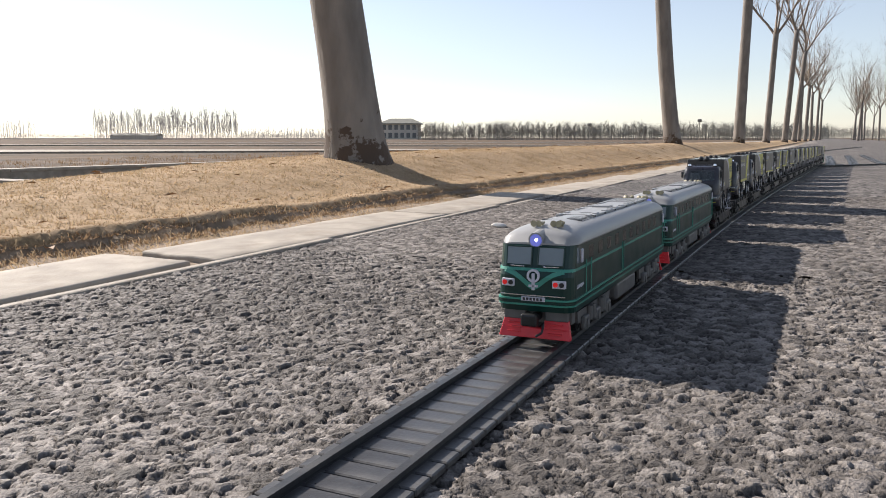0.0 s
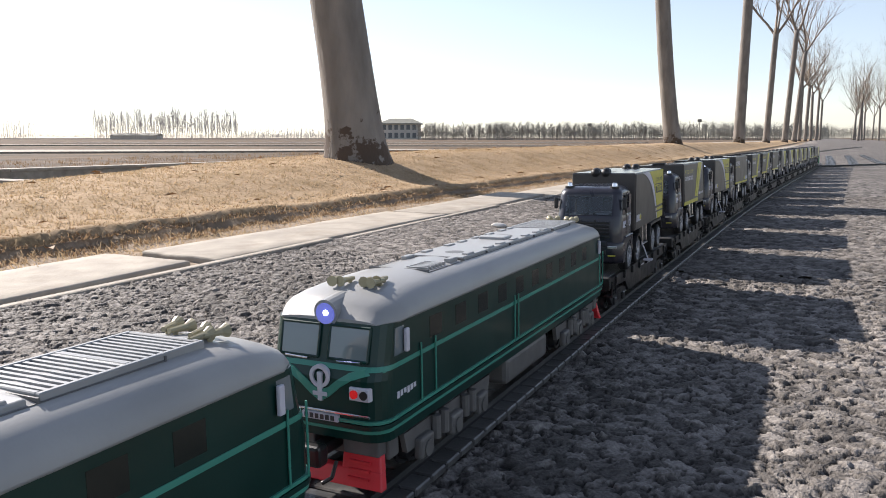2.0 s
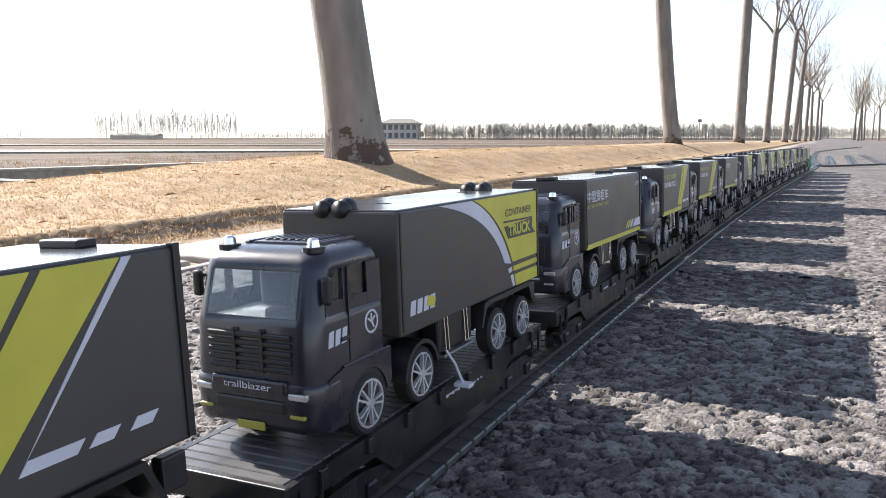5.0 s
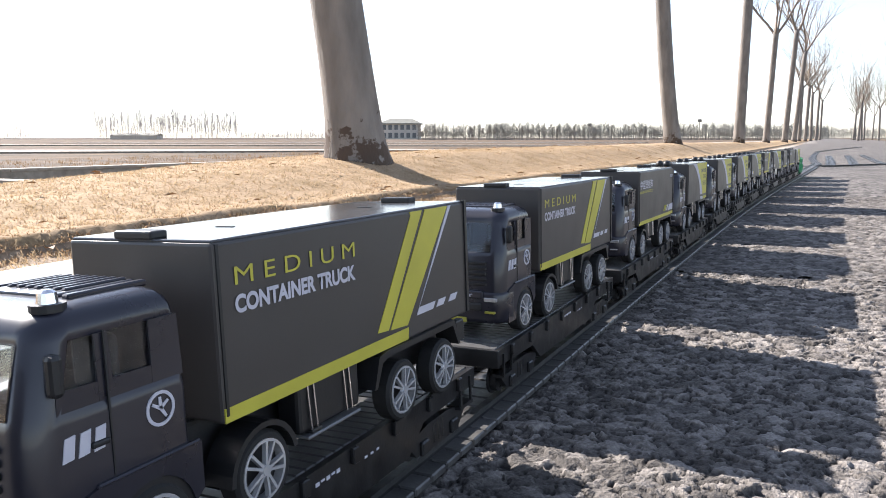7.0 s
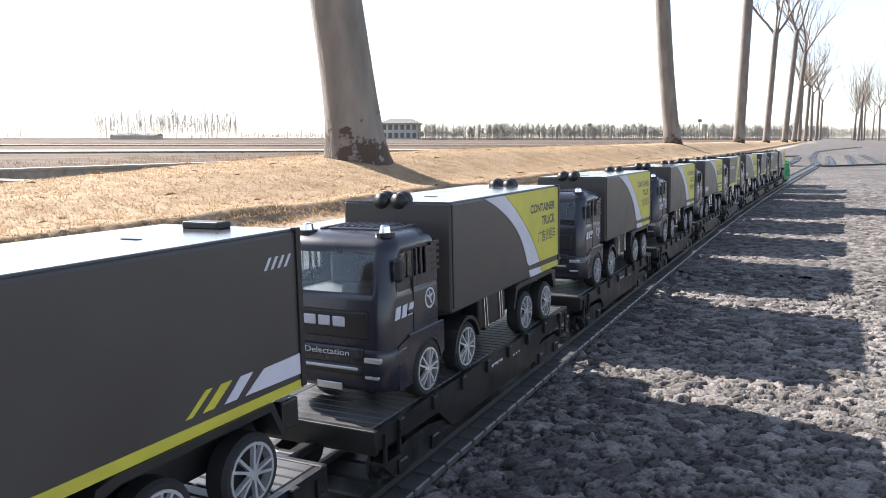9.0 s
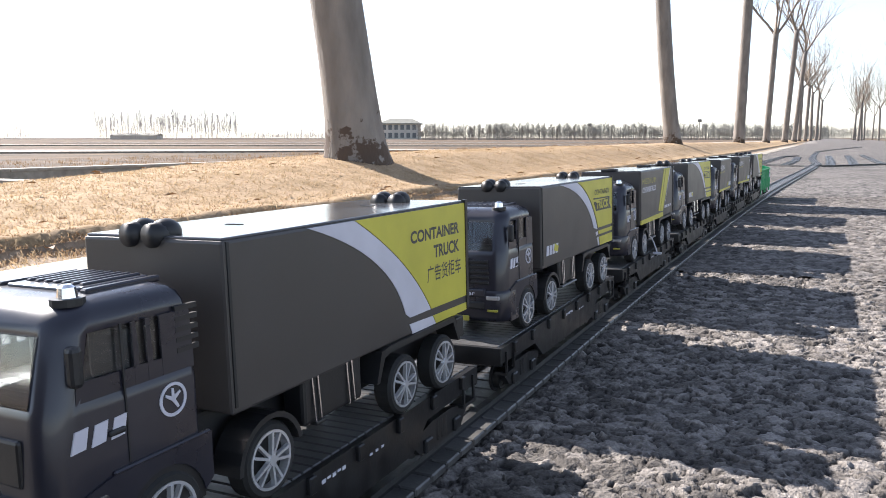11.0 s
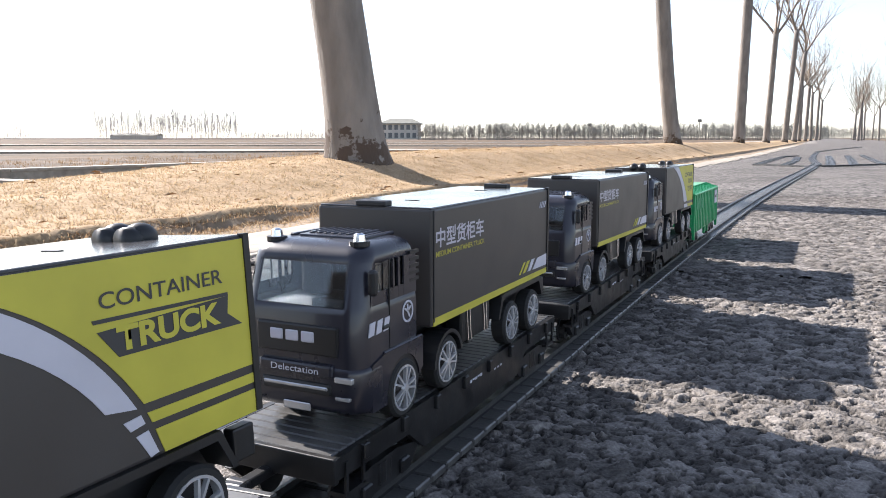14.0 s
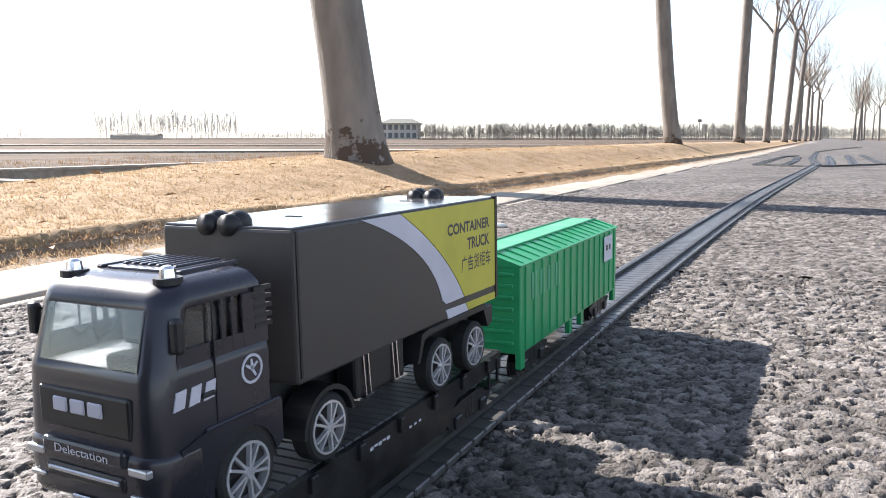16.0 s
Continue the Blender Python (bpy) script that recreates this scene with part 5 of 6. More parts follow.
def band_mesh(name, material, z0, z1, proud, inset0, inset1, ends=False):
    """A stripe that runs right round the body."""
    outer0, outer1 = body_ring(inset0 - proud, z0, w=LW + proud, q=8), body_ring(inset1 - proud, z1, w=LW + proud, q=8)
    inner0, inner1 = body_ring(inset0 + 0.001, z0, w=LW - 0.001, q=8), body_ring(inset1 + 0.001, z1, w=LW - 0.001, q=8)
    return loft_mesh(name, material, [inner0, outer0, outer1, inner1], smooth=False, caps=False)


def build_loco():
    loco = tagged(new("toy_locomotive"), "dark green toy diesel locomotive, grey roof, red cowcatcher, mint stripes", "toy locomotive", "locomotives of the train")
    F_ = -LOCO_HALF
    body = part("body", loft_mesh("body", GREEN, [body_ring(0.002, 0.0440), body_ring(0.0, 0.0520), body_ring(0.0, 0.0800), body_ring(0.0035, 0.0900), body_ring(0.0085, 0.1110)], smooth=False), loco)
    # roof: barrel section, ends rounded down over the cabs
    rings = []
    ys = [LOCO_HALF - q for q in (0.0085, 0.0090, 0.0135, 0.0225, 0.0365, 0.0565)] + [0.12, 0.06, 0.0]
    ys = [-q for q in ys] + ys[::-1][1:]
    for y in ys:
        d = LOCO_HALF - 0.0085 - abs(y)
        e = min(1.0, max(0.0, d / 0.058))
        k = math.sqrt(max(0.0, 1 - (1 - e) ** 2))
        lift = 0.22 + 0.78 * k if d > 0.0008 else 0.12
        wide = LW + 0.0008 - 0.008 * (1 - min(1, d / 0.012)) if d < 0.012 else LW + 0.0008
        wide = max(wide, LW - 0.010)
        prof = [(-1.0, 0.0), (-1.0, 0.0014), (-0.955, 0.0075), (-0.84, 0.0128), (-0.62, 0.0162), (-0.32, 0.0182), (0, 0.0188), (0.32, 0.0182), (0.62, 0.0162), (0.84, 0.0128), (0.955, 0.0075), (1.0, 0.0014), (1.0, 0.0)]
        rings.append([(px * wide, y, 0.1108 + pz * lift) for px, pz in prof])
    roof = part("roof", loft_mesh("roof", ROOF, rings, smooth=True), loco, "smooth grey rounded roof")
    bm = bmesh.new()
    for sx in (-1, 1):
        add_box(bm, sx * 0.0228 - 0.0004, sx * 0.0228 + 0.0004, -0.150, 0.170, 0.1268, 0.1277)
    for yy in (-0.150, -0.095, -0.050, 0.0, 0.060, 0.115, 0.170):
        add_box(bm, -0.023, 0.023, yy - 0.0004, yy + 0.0004, 0.1266, 0.1293)
    part("roof_seam", done(bm, "roof_seam", ROOF_DARK), roof)
    for i, yy in enumerate((-0.105, -0.075, -0.035, -0.010, 0.020, 0.050, 0.080, 0.100)):
        for sx in (-1, 1):
            part("roof_hatch", box_mesh("roof_hatch", ROOF, (sx * 0.0175 - 0.0026, sx * 0.0175 + 0.0026, yy - 0.0065, yy + 0.0065, 0.1266, 0.1310), bevel=0.0008), roof)
    part("louvre", box_mesh("louvre", ROOF, *[(0.004, 0.020, -0.146 + 0.0050 * i, -0.1435 + 0.0050 * i, 0.1272, 0.1300) for i in range(6)]), roof)
    part("fan_hatch", rod_mesh("fan_hatch", ROOF_DARK, [(0.004, -0.070, 0.1280), (0.004, -0.070, 0.1300)], 0.0075, 20), roof)
    part("fan_hatch", rod_mesh("fan_hatch", ROOF_DARK, [(0.0, 0.040, 0.1280), (0.0, 0.040, 0.1303)], 0.0085, 20), roof)
    part("exhaust", box_mesh("exhaust", ROOF, (-0.012, 0.012, 0.012, 0.030, 0.1280, 0.1322), bevel=0.0016), roof)
    part("roof_panel", box_mesh("roof_panel", ROOF, (-0.0215, 0.0215, -0.094, 0.112, 0.1262, 0.1299), bevel=0.0008), roof)
    # radiator grille near the rear cab: a frame with many slats over a dark well
    part("radiator_well", box_mesh("radiator_well", ROOF_DARK, (-0.0205, 0.0205, 0.1175, 0.1905, 0.1255, 0.1290)), roof)
    part("radiator_frame", box_mesh("radiator_frame", ROOF, (-0.0222, -0.0198, 0.116, 0.192, 0.1258, 0.1304), (0.0198, 0.0222, 0.116, 0.192, 0.1258, 0.1304), (-0.0198, 0.0198, 0.116, 0.1184, 0.1258, 0.1304),
                                   (-0.0198, 0.0198, 0.1530, 0.1554, 0.1258, 0.1304), (-0.0198, 0.0198, 0.1896, 0.192, 0.1258, 0.1304), bevel=0.0004, seg=1), roof)
    slat = box_mesh("slat", ROOF, (-0.0197, 0.0197, -0.0009, 0.0009, 0.1285, 0.1301))
    for i in range(18):
        part("slat", slat, roof, m=pose(0, 0.1208 + 0.0039 * i, 0))
    for end in (1, -1):
        for hx, hy, a in ((-0.0120, 0.036, 16), (-0.0045, 0.0375, -6), (0.0085, 0.040, 12), (0.0165, 0.0385, -8), (0.0150, 0.046, 3)):
            bm = bmesh.new()
            m = pose(hx, end * (F_ + hy), 0.1288, 0, 0, a + (0 if end == 1 else 180))
            add_cyl(bm, m @ Vector((0, 0.0065, 0.0012)), m @ Vector((0, -0.003, 0.0012)), 0.0013, 0.0018, 8)
            add_cyl(bm, m @ Vector((0, -0.003, 0.0012)), m @ Vector((0, -0.0065, 0.0012)), 0.0018, 0.0034, 10)
            add_cyl(bm, m @ Vector((0, 0.003, -0.004)), m @ Vector((0, 0.003, 0.001)), 0.0012, n=6)
            part("horn", done(bm, "horn", HORN), roof, "dull brass air horn")
    # head lamp in a round housing
    bm = bmesh.new()
    add_cyl(bm, (0, F_ + 0.026, 0.1172), (0, F_ + 0.0075, 0.1155), 0.0085, 0.0080, 20)
    part("lamp_housing", done(bm, "lamp_housing", ROOF), roof)
    part("lamp_lens", rod_mesh("lamp_lens", LAMP, [(0, F_ + 0.0080, 0.1155), (0, F_ + 0.0066, 0.1155)], 0.0062, 20), roof, "lit bluish-white head lamp")
    part("lamp_bulb", rod_mesh("lamp_bulb", BULB, [(0.0008, F_ + 0.0070, 0.1160), (0.0008, F_ + 0.0060, 0.1160)], 0.0018, 14), roof)
    # stripes
    part("stripe", band_mesh("stripe", MINT, 0.0852, 0.0880, 0.0004, 0.0016, 0.0030), body, "mint stripe round the body")
    part("stripe", band_mesh("stripe", MINT, 0.0555, 0.0574, 0.0012, 0.0, 0.0), body, "mint stripe round the body")
    part("stripe", band_mesh("stripe", MINT, 0.0500, 0.0520, 0.0010, 0.0003, 0.0), body, "mint stripe round the body")
    part("ledge", band_mesh("ledge", GREEN, 0.0525, 0.0550, 0.0016, 0.0, 0.0), body)
    # cab windows front and side
    for sx in (-1, 1):
        o = [(sx * 0.0035, 0.0905), (sx * 0.0300, 0.0905), (sx * 0.0305, 0.1090), (sx * 0.0035, 0.1090)]
        vs = [(x, F_ + 0.0035 + 0.0050 * (z - 0.090) / 0.021 - 0.0008, z) for x, z in o] + [(x, F_ + 0.012, z) for x, z in o]
        part("windscreen", mesh_of("windscreen", vs, [(0, 1, 2, 3), (4, 7, 6, 5), (0, 4, 5, 1), (1, 5, 6, 2), (2, 6, 7, 3), (3, 7, 4, 0)], SHEEN_GLASS), body, "cab windscreen with its pale reflection painted in")
        fr = bmesh.new()
        for a, b in zip(o, o[1:] + o[:1]):
            pa, pb = [Vector((x, F_ + 0.0035 + 0.0050 * (z - 0.090) / 0.021 - 0.0006, z)) for x, z in (a, b)]
            add_cyl(fr, pa, pb, 0.0009, n=6)
        part("window_frame", done(fr, "window_frame", GREEN), body)
        part("wiper", rod_mesh("wiper", CHROME, [(sx * 0.010, F_ + 0.0020, 0.0895), (sx * 0.026, F_ + 0.0022, 0.0900)], 0.0006, 6), body)
        part("side_window", prism_mesh("side_window", SHEEN_GLASS, [[(-F_ - 0.028, 0.0920), (-F_ - 0.016, 0.0920), (-F_ - 0.018, 0.1080), (-F_ - 0.028, 0.1080)]], sx * 0.0390, sx * 0.04015), body)
        part("cab_mirror", box_mesh("cab_mirror", WHITE, (sx * 0.0420 - 0.0012, sx * 0.0420 + 0.0012, -F_ - 0.0295, -F_ - 0.0255, 0.0925, 0.1065), bevel=0.0008), body)
        part("side_window", prism_mesh("side_window", SHEEN_GLASS, [[(F_ + 0.016, 0.0920), (F_ + 0.028, 0.0920), (F_ + 0.028, 0.1080), (F_ + 0.018, 0.1080)]], sx * 0.0390, sx * 0.04015), body)
        part("cab_mirror", box_mesh("cab_mirror", WHITE, (sx * 0.0420 - 0.0012, sx * 0.0420 + 0.0012, F_ + 0.0255, F_ + 0.0295, 0.0925, 0.1065), bevel=0.0008), body)
        for i in range(10):
            yy = F_ + 0.060 + 0.0375 * i
            part("engine_window", prism_mesh("engine_window", DARK_PANE, [[(yy, 0.0925), (yy + 0.017, 0.0925), (yy + 0.017, 0.1060), (yy, 0.1060)]], sx * 0.0392, sx * 0.04012), body)
        for yy in (F_ + 0.047, F_ + 0.066, F_ + 0.205, F_ + 0.213, -F_ - 0.022, -F_ - 0.008):
            part("handrail", rod_mesh("handrail", MINT, [(sx * 0.0410, yy, 0.0560), (sx * 0.0410, yy, 0.0930)], 0.0006, 6), body)
        part("class_mark", box_mesh("class_mark", WHITE, *[(sx * 0.0401 - 0.0003, sx * 0.0401 + 0.0003, F_ + 0.018 + 0.0040 * i, F_ + 0.0206 + 0.0040 * i, 0.0665 + 0.0006 * (i % 3), 0.0705) for i in range(6)]), body, "small white marks as bars")
        part("lamp_box", box_mesh("lamp_box", WHITE, (sx * 0.0268 - 0.0068, sx * 0.0268 + 0.0068, F_ - 0.0016, F_ + 0.003, 0.0690, 0.0768), bevel=0.0006, seg=1), body, "white twin lamp box")
        for k, mm in ((-0.0032, REDLAMP), (0.0032, BLACK)):
            part("tail_lamp", rod_mesh("tail_lamp", mm, [(sx * 0.0268 + k, F_ - 0.0012, 0.0729), (sx * 0.0268 + k, F_ - 0.0024, 0.0729)], 0.0025, 14), body, "glowing red tail lamp" if mm is REDLAMP else "")
    # winged emblem on the nose
    wing = [(-0.0385, 0.0880), (-0.0290, 0.0868), (-0.0190, 0.0840), (-0.0110, 0.0790), (-0.0055, 0.0745), (0, 0.0725), (0.0055, 0.0745), (0.0110, 0.0790), (0.0190, 0.0840), (0.0290, 0.0868), (0.0385, 0.0880),
            (0.0385, 0.0845), (0.0300, 0.0832), (0.0210, 0.0800), (0.0140, 0.0755), (0.0060, 0.0690), (0, 0.0655), (-0.0060, 0.0690), (-0.0140, 0.0755), (-0.0210, 0.0800), (-0.0300, 0.0832), (-0.0385, 0.0845)]
    n = 11
    bm = bmesh.new()
    for i in range(n - 1):
        q = [wing[i], wing[i + 1], wing[2 * n - 2 - i], wing[2 * n - 1 - i]]
        lo = []
        for x, z in q:
            far = max(0.0, abs(x) - (LW - 0.013))
            yy = F_ + (0.013 - math.sqrt(max(0, 0.013 ** 2 - far ** 2))) + 0.0035 * max(0, (z - 0.080) / 0.010)
            lo.append((x, yy, z))
        va = [bm.verts.new((x, y - 0.0008, z)) for x, y, z in lo]
        vb = [bm.verts.new((x, y + 0.0010, z)) for x, y, z in lo]
        bm.faces.new(va)
        bm.faces.new(vb[::-1])
        for k in range(4):
            bm.faces.new((va[k], vb[k], vb[(k + 1) % 4], va[(k + 1) % 4]))
    bmesh.ops.remove_doubles(bm, verts=bm.verts, dist=0.00002)
    part("wing_emblem", done(bm, "wing_emblem", MINT), body, "mint winged nose stripe")
    bm = bmesh.new()
    for i in range(20):
        g0, g1 = 6.28319 * i / 20, 6.28319 * (i + 1) / 20
        vs = [(r * math.cos(g), F_ - 0.0012, 0.0805 + r * math.sin(g)) for r, g in ((0.0046, g0), (0.0068, g0), (0.0068, g1), (0.0046, g1))]
        a = [bm.verts.new(p) for p in vs]
        b = [bm.verts.new((x, y + 0.0025, z)) for x, y, z in vs]
        bm.faces.new(a)
        for k in range(4):
            bm.faces.new((a[k], b[k], b[(k + 1) % 4], a[(k + 1) % 4]))
    add_box(bm, -0.0016, 0.0016, F_ - 0.0014, F_ + 0.001, 0.0660, 0.0830, bevel=0.0004, seg=1)
    add_box(bm, -0.0050, 0.0050, F_ - 0.0014, F_ + 0.001, 0.0690, 0.0715, bevel=0.0004, seg=1)
    part("ring_emblem", done(bm, "ring_emblem", WHITE), body, "pale ring emblem")
    part("nose_rail", rod_mesh("nose_rail", CHROME, [(-0.034, F_ - 0.0024, 0.0610), (0.034, F_ - 0.0024, 0.0610)], 0.0007, 6), body)
    plate = part("number_plate", box_mesh("number_plate", WHITE, (-0.0125, 0.0125, F_ - 0.0020, F_ + 0.001, 0.0548, 0.0592), bevel=0.0004, seg=1), body, "small plate with plain dark bars")
    bar = box_mesh("plate_mark", DARKPRINT, (-0.0012, 0.0012, F_ - 0.0023, F_ - 0.0018, 0.0556, 0.0584))
    for i in range(6):
        part("plate_mark", bar, plate, m=pose(-0.0093 + 0.0036 * i, 0, 0))
    # below the body
    for s in (-1, 1):
        part("front_skirt", box_mesh("front_skirt", BOGIE, (0.010, 0.034, s * (LOCO_HALF - 0.012) - 0.006, s * (LOCO_HALF - 0.012) + 0.006, 0.0340, 0.0445), (-0.034, -0.010, s * (LOCO_HALF - 0.012) - 0.006, s * (LOCO_HALF - 0.012) + 0.006, 0.0340, 0.0445), (-0.036, 0.036, s * (LOCO_HALF - 0.020) - 0.006, s * (LOCO_HALF - 0.020) + 0.006, 0.0300, 0.0445), bevel=0.001), loco)
        bm = bmesh.new()
        y = s * (LOCO_HALF - 0.010)

        def rake(x, yy, z, s=s):
            return (x * (1 + 0.10 * (0.034 - z) / 0.016), yy + s * 0.005 * (0.034 - z) / 0.016, z)
        bm.free()
        plow = part("cowcatcher", box_mesh("cowcatcher", RED, (-0.0345, 0.0345, y - 0.003, y + 0.003, 0.0160, 0.0262), bevel=0.001, shape=rake), loco, "bright red cowcatcher")
        for sx in (-1, 1):
            part("plow_plate", box_mesh("plow_plate", RED, (sx * 0.0218 - 0.0127, sx * 0.0218 + 0.0127, y - 0.0030, y + 0.0030, 0.0255, 0.0345), bevel=0.001, shape=rake), plow)
            for k in (0.0215, 0.0260, 0.0305):
                part("plow_rib", box_mesh("plow_rib", RED, (sx * 0.022 - 0.007, sx * 0.022 + 0.007, y + s * (0.0038 + 0.0048 * (0.034 - k) / 0.016) - 0.0009, y + s * (0.0038 + 0.0048 * (0.034 - k) / 0.016) + 0.0009, k - 0.0007, k + 0.0007)), plow)
        bm = bmesh.new()
        add_box(bm, -0.0045, 0.0045, s * (LOCO_HALF - 0.004) - 0.014, s * (LOCO_HALF - 0.004) + 0.014, 0.0340, 0.0415, bevel=0.0016)
        add_box(bm, -0.0085, 0.0085, s * (LOCO_HALF + 0.011) - 0.005, s * (LOCO_HALF + 0.011) + 0.005, 0.0315, 0.0440, bevel=0.0022)
        part("coupler", done(bm, "coupler", WAGON_BLACK), loco)
        part("hose", rod_mesh("hose", BLACK, [(0.012, s * (LOCO_HALF + 0.004), 0.0330), (0.012, s * (LOCO_HALF + 0.009), 0.0250), (0.006, s * (LOCO_HALF + 0.010), 0.0210)], 0.0012, 8), loco)
        yb = s * 0.146
        bm = bmesh.new()
        for sx in (-1, 1):
            add_prism(bm, [(yb - 0.066, 0.0400), (yb - 0.062, 0.0270), (yb + 0.062, 0.0270), (yb + 0.066, 0.0400)], sx * 0.0330, sx * 0.0365)
            for k in (-0.044, 0, 0.044):
                add_box(bm, sx * 0.0385 - 0.003, sx * 0.0385 + 0.003, yb + k - 0.009, yb + k + 0.009, 0.0190, 0.0330, bevel=0.002)
                add_cyl(bm, (sx * 0.0385, yb + k, 0.0245), (sx * 0.0425, yb + k, 0.0245), 0.0052, n=12)
            for k in (-0.022, 0.022):
                add_cyl(bm, (sx * 0.0385, yb + k - 0.006, 0.0250), (sx * 0.0385, yb + k - 0.006, 0.0400), 0.0036, n=10)
                add_cyl(bm, (sx * 0.0385, yb + k + 0.006, 0.0250), (sx * 0.0385, yb + k + 0.006, 0.0400), 0.0036, n=10)
        add_box(bm, -0.033, 0.033, yb - 0.050, yb + 0.050, 0.0290, 0.0440)
        bog = part("bogie", done(bm, "bogie", BOGIE), loco, "grey six-wheel bogie")
        for k in (-0.044, 0, 0.044):
            for sx in (-1, 1):
                part("wheel", RAIL_WHEEL, bog, m=Matrix.Translation((sx * RAIL, yb + k, 0.0252)) @ Matrix.Scale(1.12, 4) @ (Matrix.Identity(4) if sx > 0 else SPIN))
    part("fuel_tank", box_mesh("fuel_tank", BOGIE, (-0.0385, 0.0385, -0.050, 0.050, 0.0220, 0.0440), bevel=0.004, seg=2), loco)
    return loco


# ---- green box wagon at the tail ----
HOP_L = 0.322


def build_hopper():
    wagon = tagged(new("box_wagon"), "bright green plastic ribbed wagon with a pitched roof", "toy wagon")
    h = HOP_L / 2
    w = 0.0415
    body = part("body", box_mesh("body", HOPPER, (-w, w, -h, h, 0.0400, 0.1130), bevel=0.0012), wagon)
    roof = [(-w - 0.0012, 0.1125), (w + 0.0012, 0.1125), (w + 0.0012, 0.1140), (0.016, 0.1225), (-0.016, 0.1225), (-w - 0.0012, 0.1140)]
    vs = [(x, -h - 0.001, z) for x, z in roof] + [(x, h + 0.001, z) for x, z in roof]
    part("roof", mesh_of("roof", vs, [(0, 1, 2, 3, 4, 5)[::-1], (6, 7, 8, 9, 10, 11)] + [(i, (i + 1) % 6, 6 + (i + 1) % 6, 6 + i) for i in range(6)], HOPPER), wagon)
    rib = box_mesh("rib", HOPPER, (-0.0010, 0.0014, -0.0016, 0.0016, 0.0420, 0.1120), bevel=0.0006, seg=1)
    for sx in (-1, 1):
        for i in range(15):
            yy = -h + 0.012 + (HOP_L - 0.024) * i / 14
            part("rib", rib, body, m=Matrix.Translation((sx * w, yy, 0)) @ (Matrix.Identity(4) if sx > 0 else SPIN))
        for i in range(16):
            yy = -h + 0.010 + (HOP_L - 0.020) * i / 15
            part("roof_rib", rod_mesh("roof_rib", HOPPER, [(sx * (w - 0.001), yy, 0.1146), (sx * 0.0165, yy, 0.1228)], 0.0009, 5), body)
        part("roof_rail", rod_mesh("roof_rail", HOPPER, [(sx * 0.0160, -h, 0.1228), (sx * 0.0160, h, 0.1228)], 0.0010, 6), body)
        part("side_label", box_mesh("side_label", WHITE, (sx * (w + 0.0014) - 0.0003, sx * (w + 0.0014) + 0.0003, 0.100, 0.136, 0.0800, 0.1080)), body, "pale label with dark marks")
        part("label_mark", box_mesh("label_mark", DARKPRINT, *[(sx * (w + 0.0018) - 0.0003, sx * (w + 0.0018) + 0.0003, 0.108 + 0.012 * i, 0.114 + 0.012 * i, 0.0920, 0.0980) for i in range(2)]), body)
        for i in range(4):
            part("side_mark", box_mesh("side_mark", FADED, (sx * (w + 0.0003) - 0.0003, sx * (w + 0.0003) + 0.0003, -0.1345 + 0.0213 * i, -0.1225 + 0.0213 * i, 0.082, 0.104)), body, "faded pale mark as a bar")
        for yy in (-h + 0.006, h - 0.006, -0.02, 0.02):
            part("leg_plate", box_mesh("leg_plate", HOPPER, (sx * 0.0385 - 0.002, sx * 0.0385 + 0.003, yy - 0.005, yy + 0.005, 0.0270, 0.0420), bevel=0.0008), wagon)
    for s in (-1, 1):
        part("end_rib", box_mesh("end_rib", HOPPER, *[(-0.036, 0.036, s * (h + 0.0012) - 0.0010, s * (h + 0.0012) + 0.0010, 0.0480 + 0.0095 * i, 0.0510 + 0.0095 * i) for i in range(7)], bevel=0.0006, seg=1), body)
        add_bogie(wagon, s * (h - 0.048), WAGON_BLACK, "black two-axle bogie")
        bm = bmesh.new()
        add_box(bm, -0.004, 0.004, s * (h + 0.010) - 0.012, s * (h + 0.010) + 0.012, 0.0330, 0.0390, bevel=0.0012)
        add_box(bm, -0.0065, 0.0065, s * (h + 0.020) - 0.004, s * (h + 0.020) + 0.004, 0.0310, 0.0410, bevel=0.0016)
        part("coupler", done(bm, "coupler", WAGON_BLACK), wagon)
    part("underframe", box_mesh("underframe", WAGON_BLACK, (-0.020, 0.020, -h + 0.01, h - 0.01, 0.0340, 0.0402)), wagon)
    return wagon


# ---- marshal the train ----
ORDER = "abacbbcdddabaccd"
PITCH = 0.40005
FIRST = 1.815 - CU
START = {}
LIE = {}
# how each truck sits on its wagon: millimetres across and along, hundredths of a radian of turn and lean
SEATING = [(0.2, 2.8, 3.5, 0.3), (1.4, 7.6, -0.5, -4.0), (1.0, 1.0, -1.5, -1.5), (2.9, -9.1, -2.8, -2.9), (4.4, -5.2, -1.5, -2.3), (-2.7, 1.3, -2.6, -0.5),
           (-2.5, 1.3, -1.9, -0.4), (-2.0, -6.0, -0.1, -0.3), (-1.0, 0.0, -1.5, -1.0), (-1.0, 0.0, -1.5, -1.0), (-2.2, 1.3, -2.8, -1.7), (-0.8, -0.5, -1.2, -2.1),
           (1.2, 3.0, -4.2, -4.6), (0.1, -4.4, 1.1, 1.7), (0.5, -5.4, -2.7, 1.5), (-0.3, 0.1, -2.6, -0.2)]
loco_a = build_loco()
START[loco_a] = 0.647 + LOCO_HALF
loco_b = copy_thing(loco_a, Matrix.Identity(4))
START[loco_b] = 1.194 + LOCO_HALF
LIE[loco_a] = LIE[loco_b] = pose(0.0016, 0, 0)
models = {}
wagon_a = build_wagon()
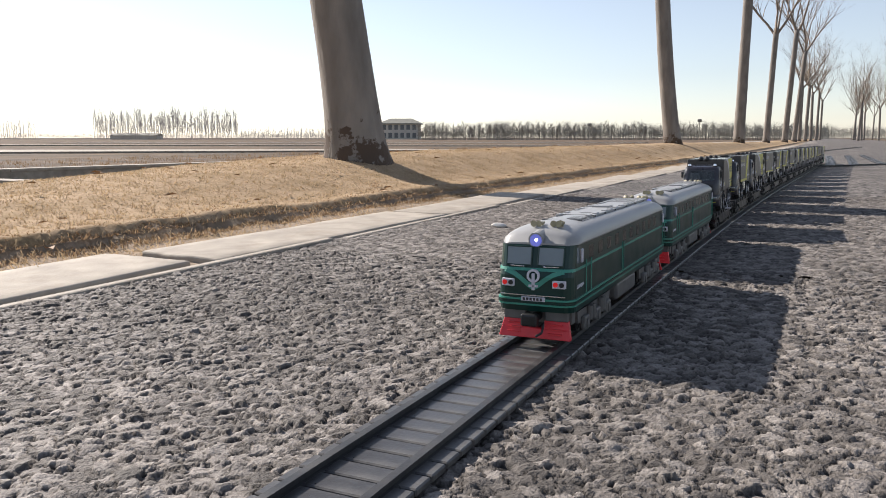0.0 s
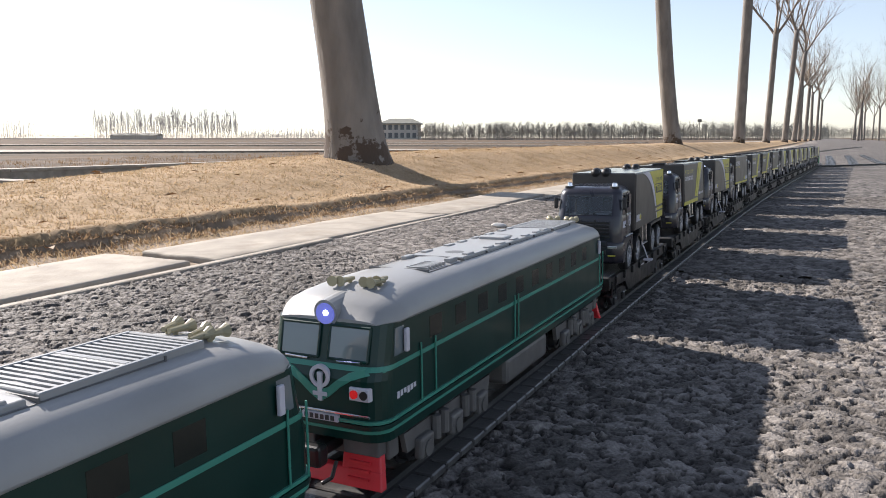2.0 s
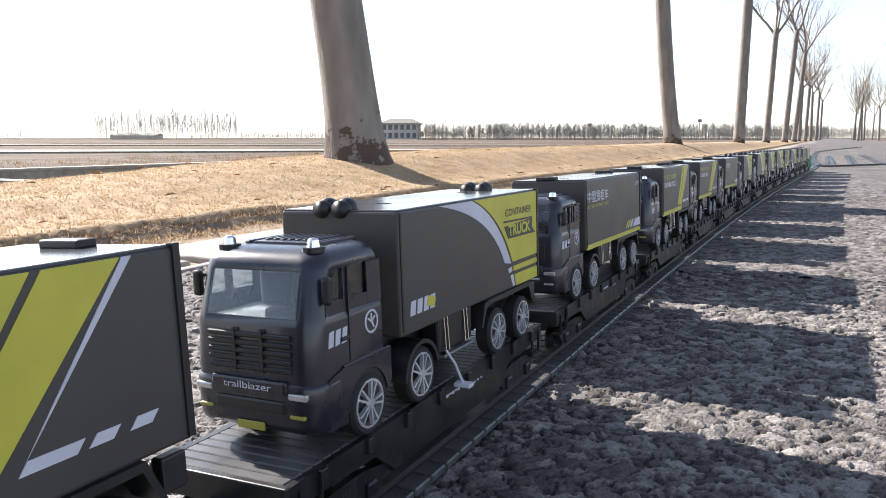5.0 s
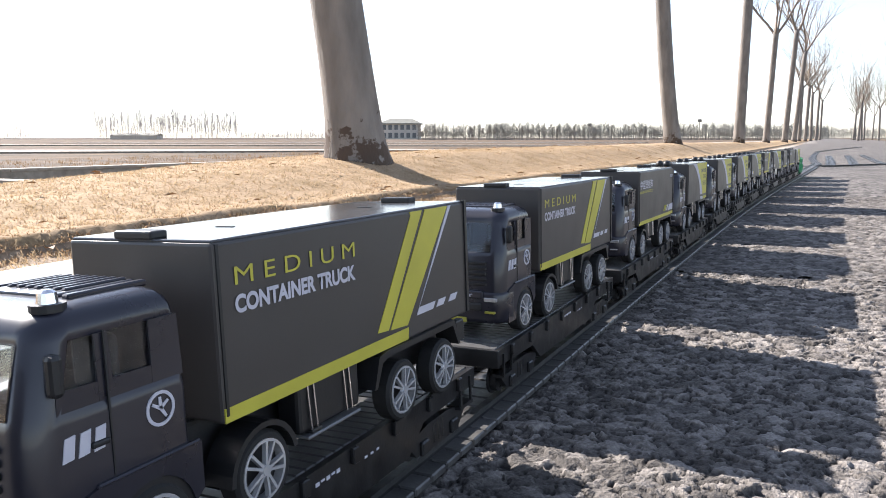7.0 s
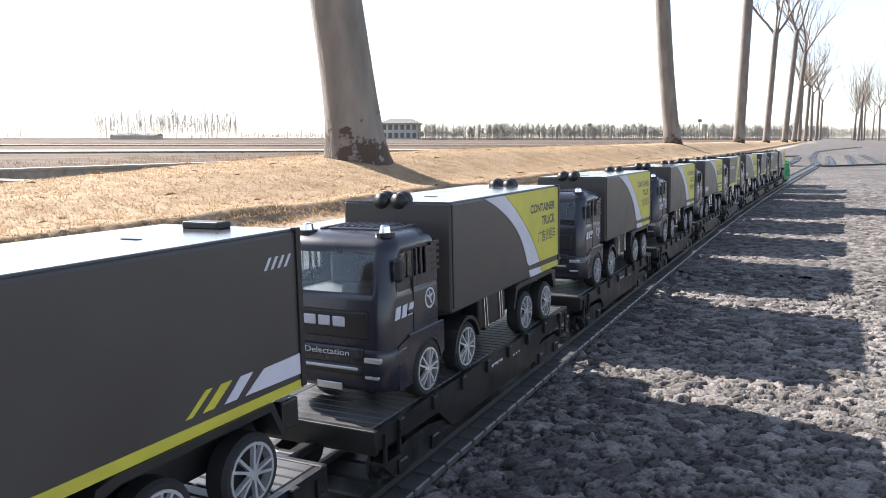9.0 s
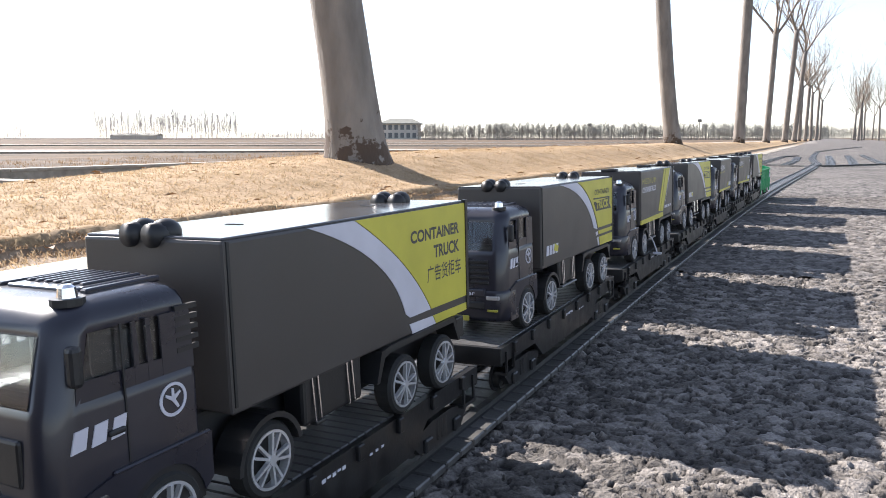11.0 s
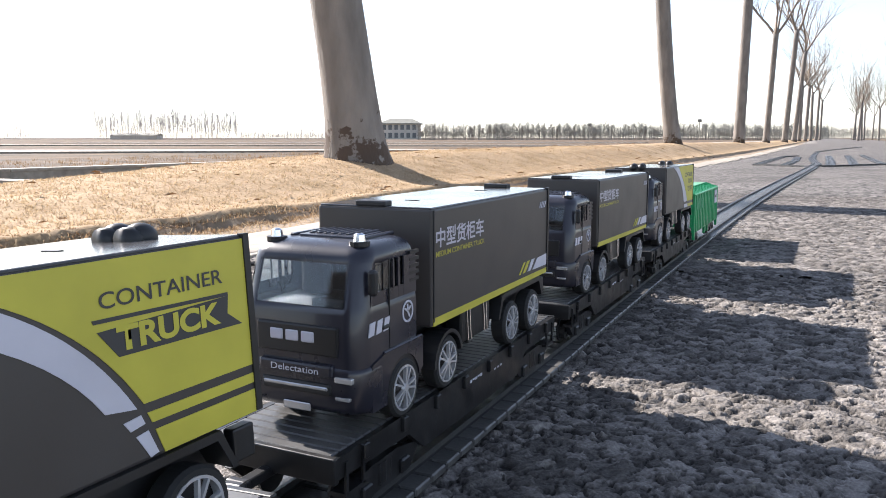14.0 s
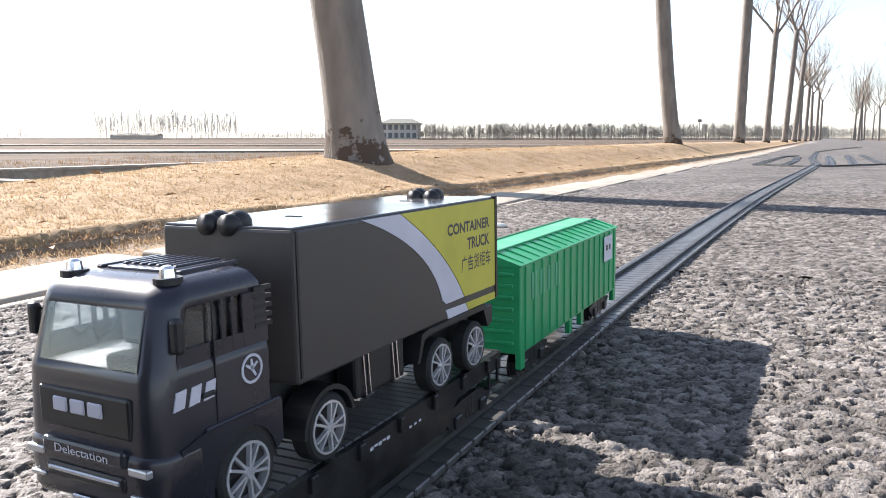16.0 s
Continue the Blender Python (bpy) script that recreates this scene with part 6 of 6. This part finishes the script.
for i, kind in enumerate(ORDER):
    if kind not in models:
        models[kind] = build_truck(kind)
        truck = models[kind]
    else:
        truck = copy_thing(models[kind], Matrix.Identity(4))
    wagon = wagon_a if i == 0 else copy_thing(wagon_a, Matrix.Identity(4))
    START[truck] = START[wagon] = FIRST + PITCH * i
    dx, dy, turn, lean = SEATING[i]
    tilt = pose(0, 0, 0.0592, 0, math.degrees(0.01 * lean)) @ pose(0, 0, -0.0592)
    LIE[wagon] = tilt
    LIE[truck] = pose(0.0012 + 0.001 * dx, 0.001 * dy, 0, 0, 0, math.degrees(0.01 * turn)) @ tilt
tail = build_hopper()
START[tail] = FIRST + PITCH * 15 + CU + 0.290 + HOP_L / 2



def build_lever():
    lever = tagged(new("tie_down_lever"), "loose pale lever with a flat foot hanging beside the truck", "lever", "tie-down levers")
    part("rod", rod_mesh("rod", WHITE, [(0.0425, CU + 0.056, 0.0800), (0.0460, CU + 0.062, 0.0700), (0.0500, CU + 0.066, 0.0560)], 0.0009, 8), lever)
    part("foot", box_mesh("foot", WHITE, (0.0440, 0.0560, CU + 0.063, CU + 0.071, 0.0535, 0.0565), bevel=0.0010), lever)
    return lever


lever = build_lever()
START[lever] = FIRST
for i in (2, 11):
    START[copy_thing(lever, Matrix.Identity(4))] = FIRST + PITCH * i

# how far the train has come, second by second
RUN = [(0.0, -0.063), (0.5, 0.166), (1.0, 0.393), (1.5, 0.621), (2.0, 0.849), (2.5, 1.069), (3.0, 1.290), (3.5, 1.516), (4.0, 1.764), (4.2, 1.862),
       (6.3, 2.846), (6.5, 2.937), (7.0, 3.190), (7.5, 3.429), (8.0, 3.687), (8.5, 3.925), (9.0, 4.169), (9.2, 4.270), (11.3, 5.328), (11.5, 5.4215),
       (12.0, 5.665), (12.5, 5.907), (13.0, 6.157), (13.5, 6.372), (14.0, 6.608), (14.5, 6.847), (15.0, 7.070), (15.5, 7.290), (16.0, 7.5405)]


def motions():
    for thing, y in START.items():
        walk(thing, [(t, track_pose(y - s, 0.0015) @ LIE.get(thing, Matrix.Identity(4))) for t, s in RUN])


motions()
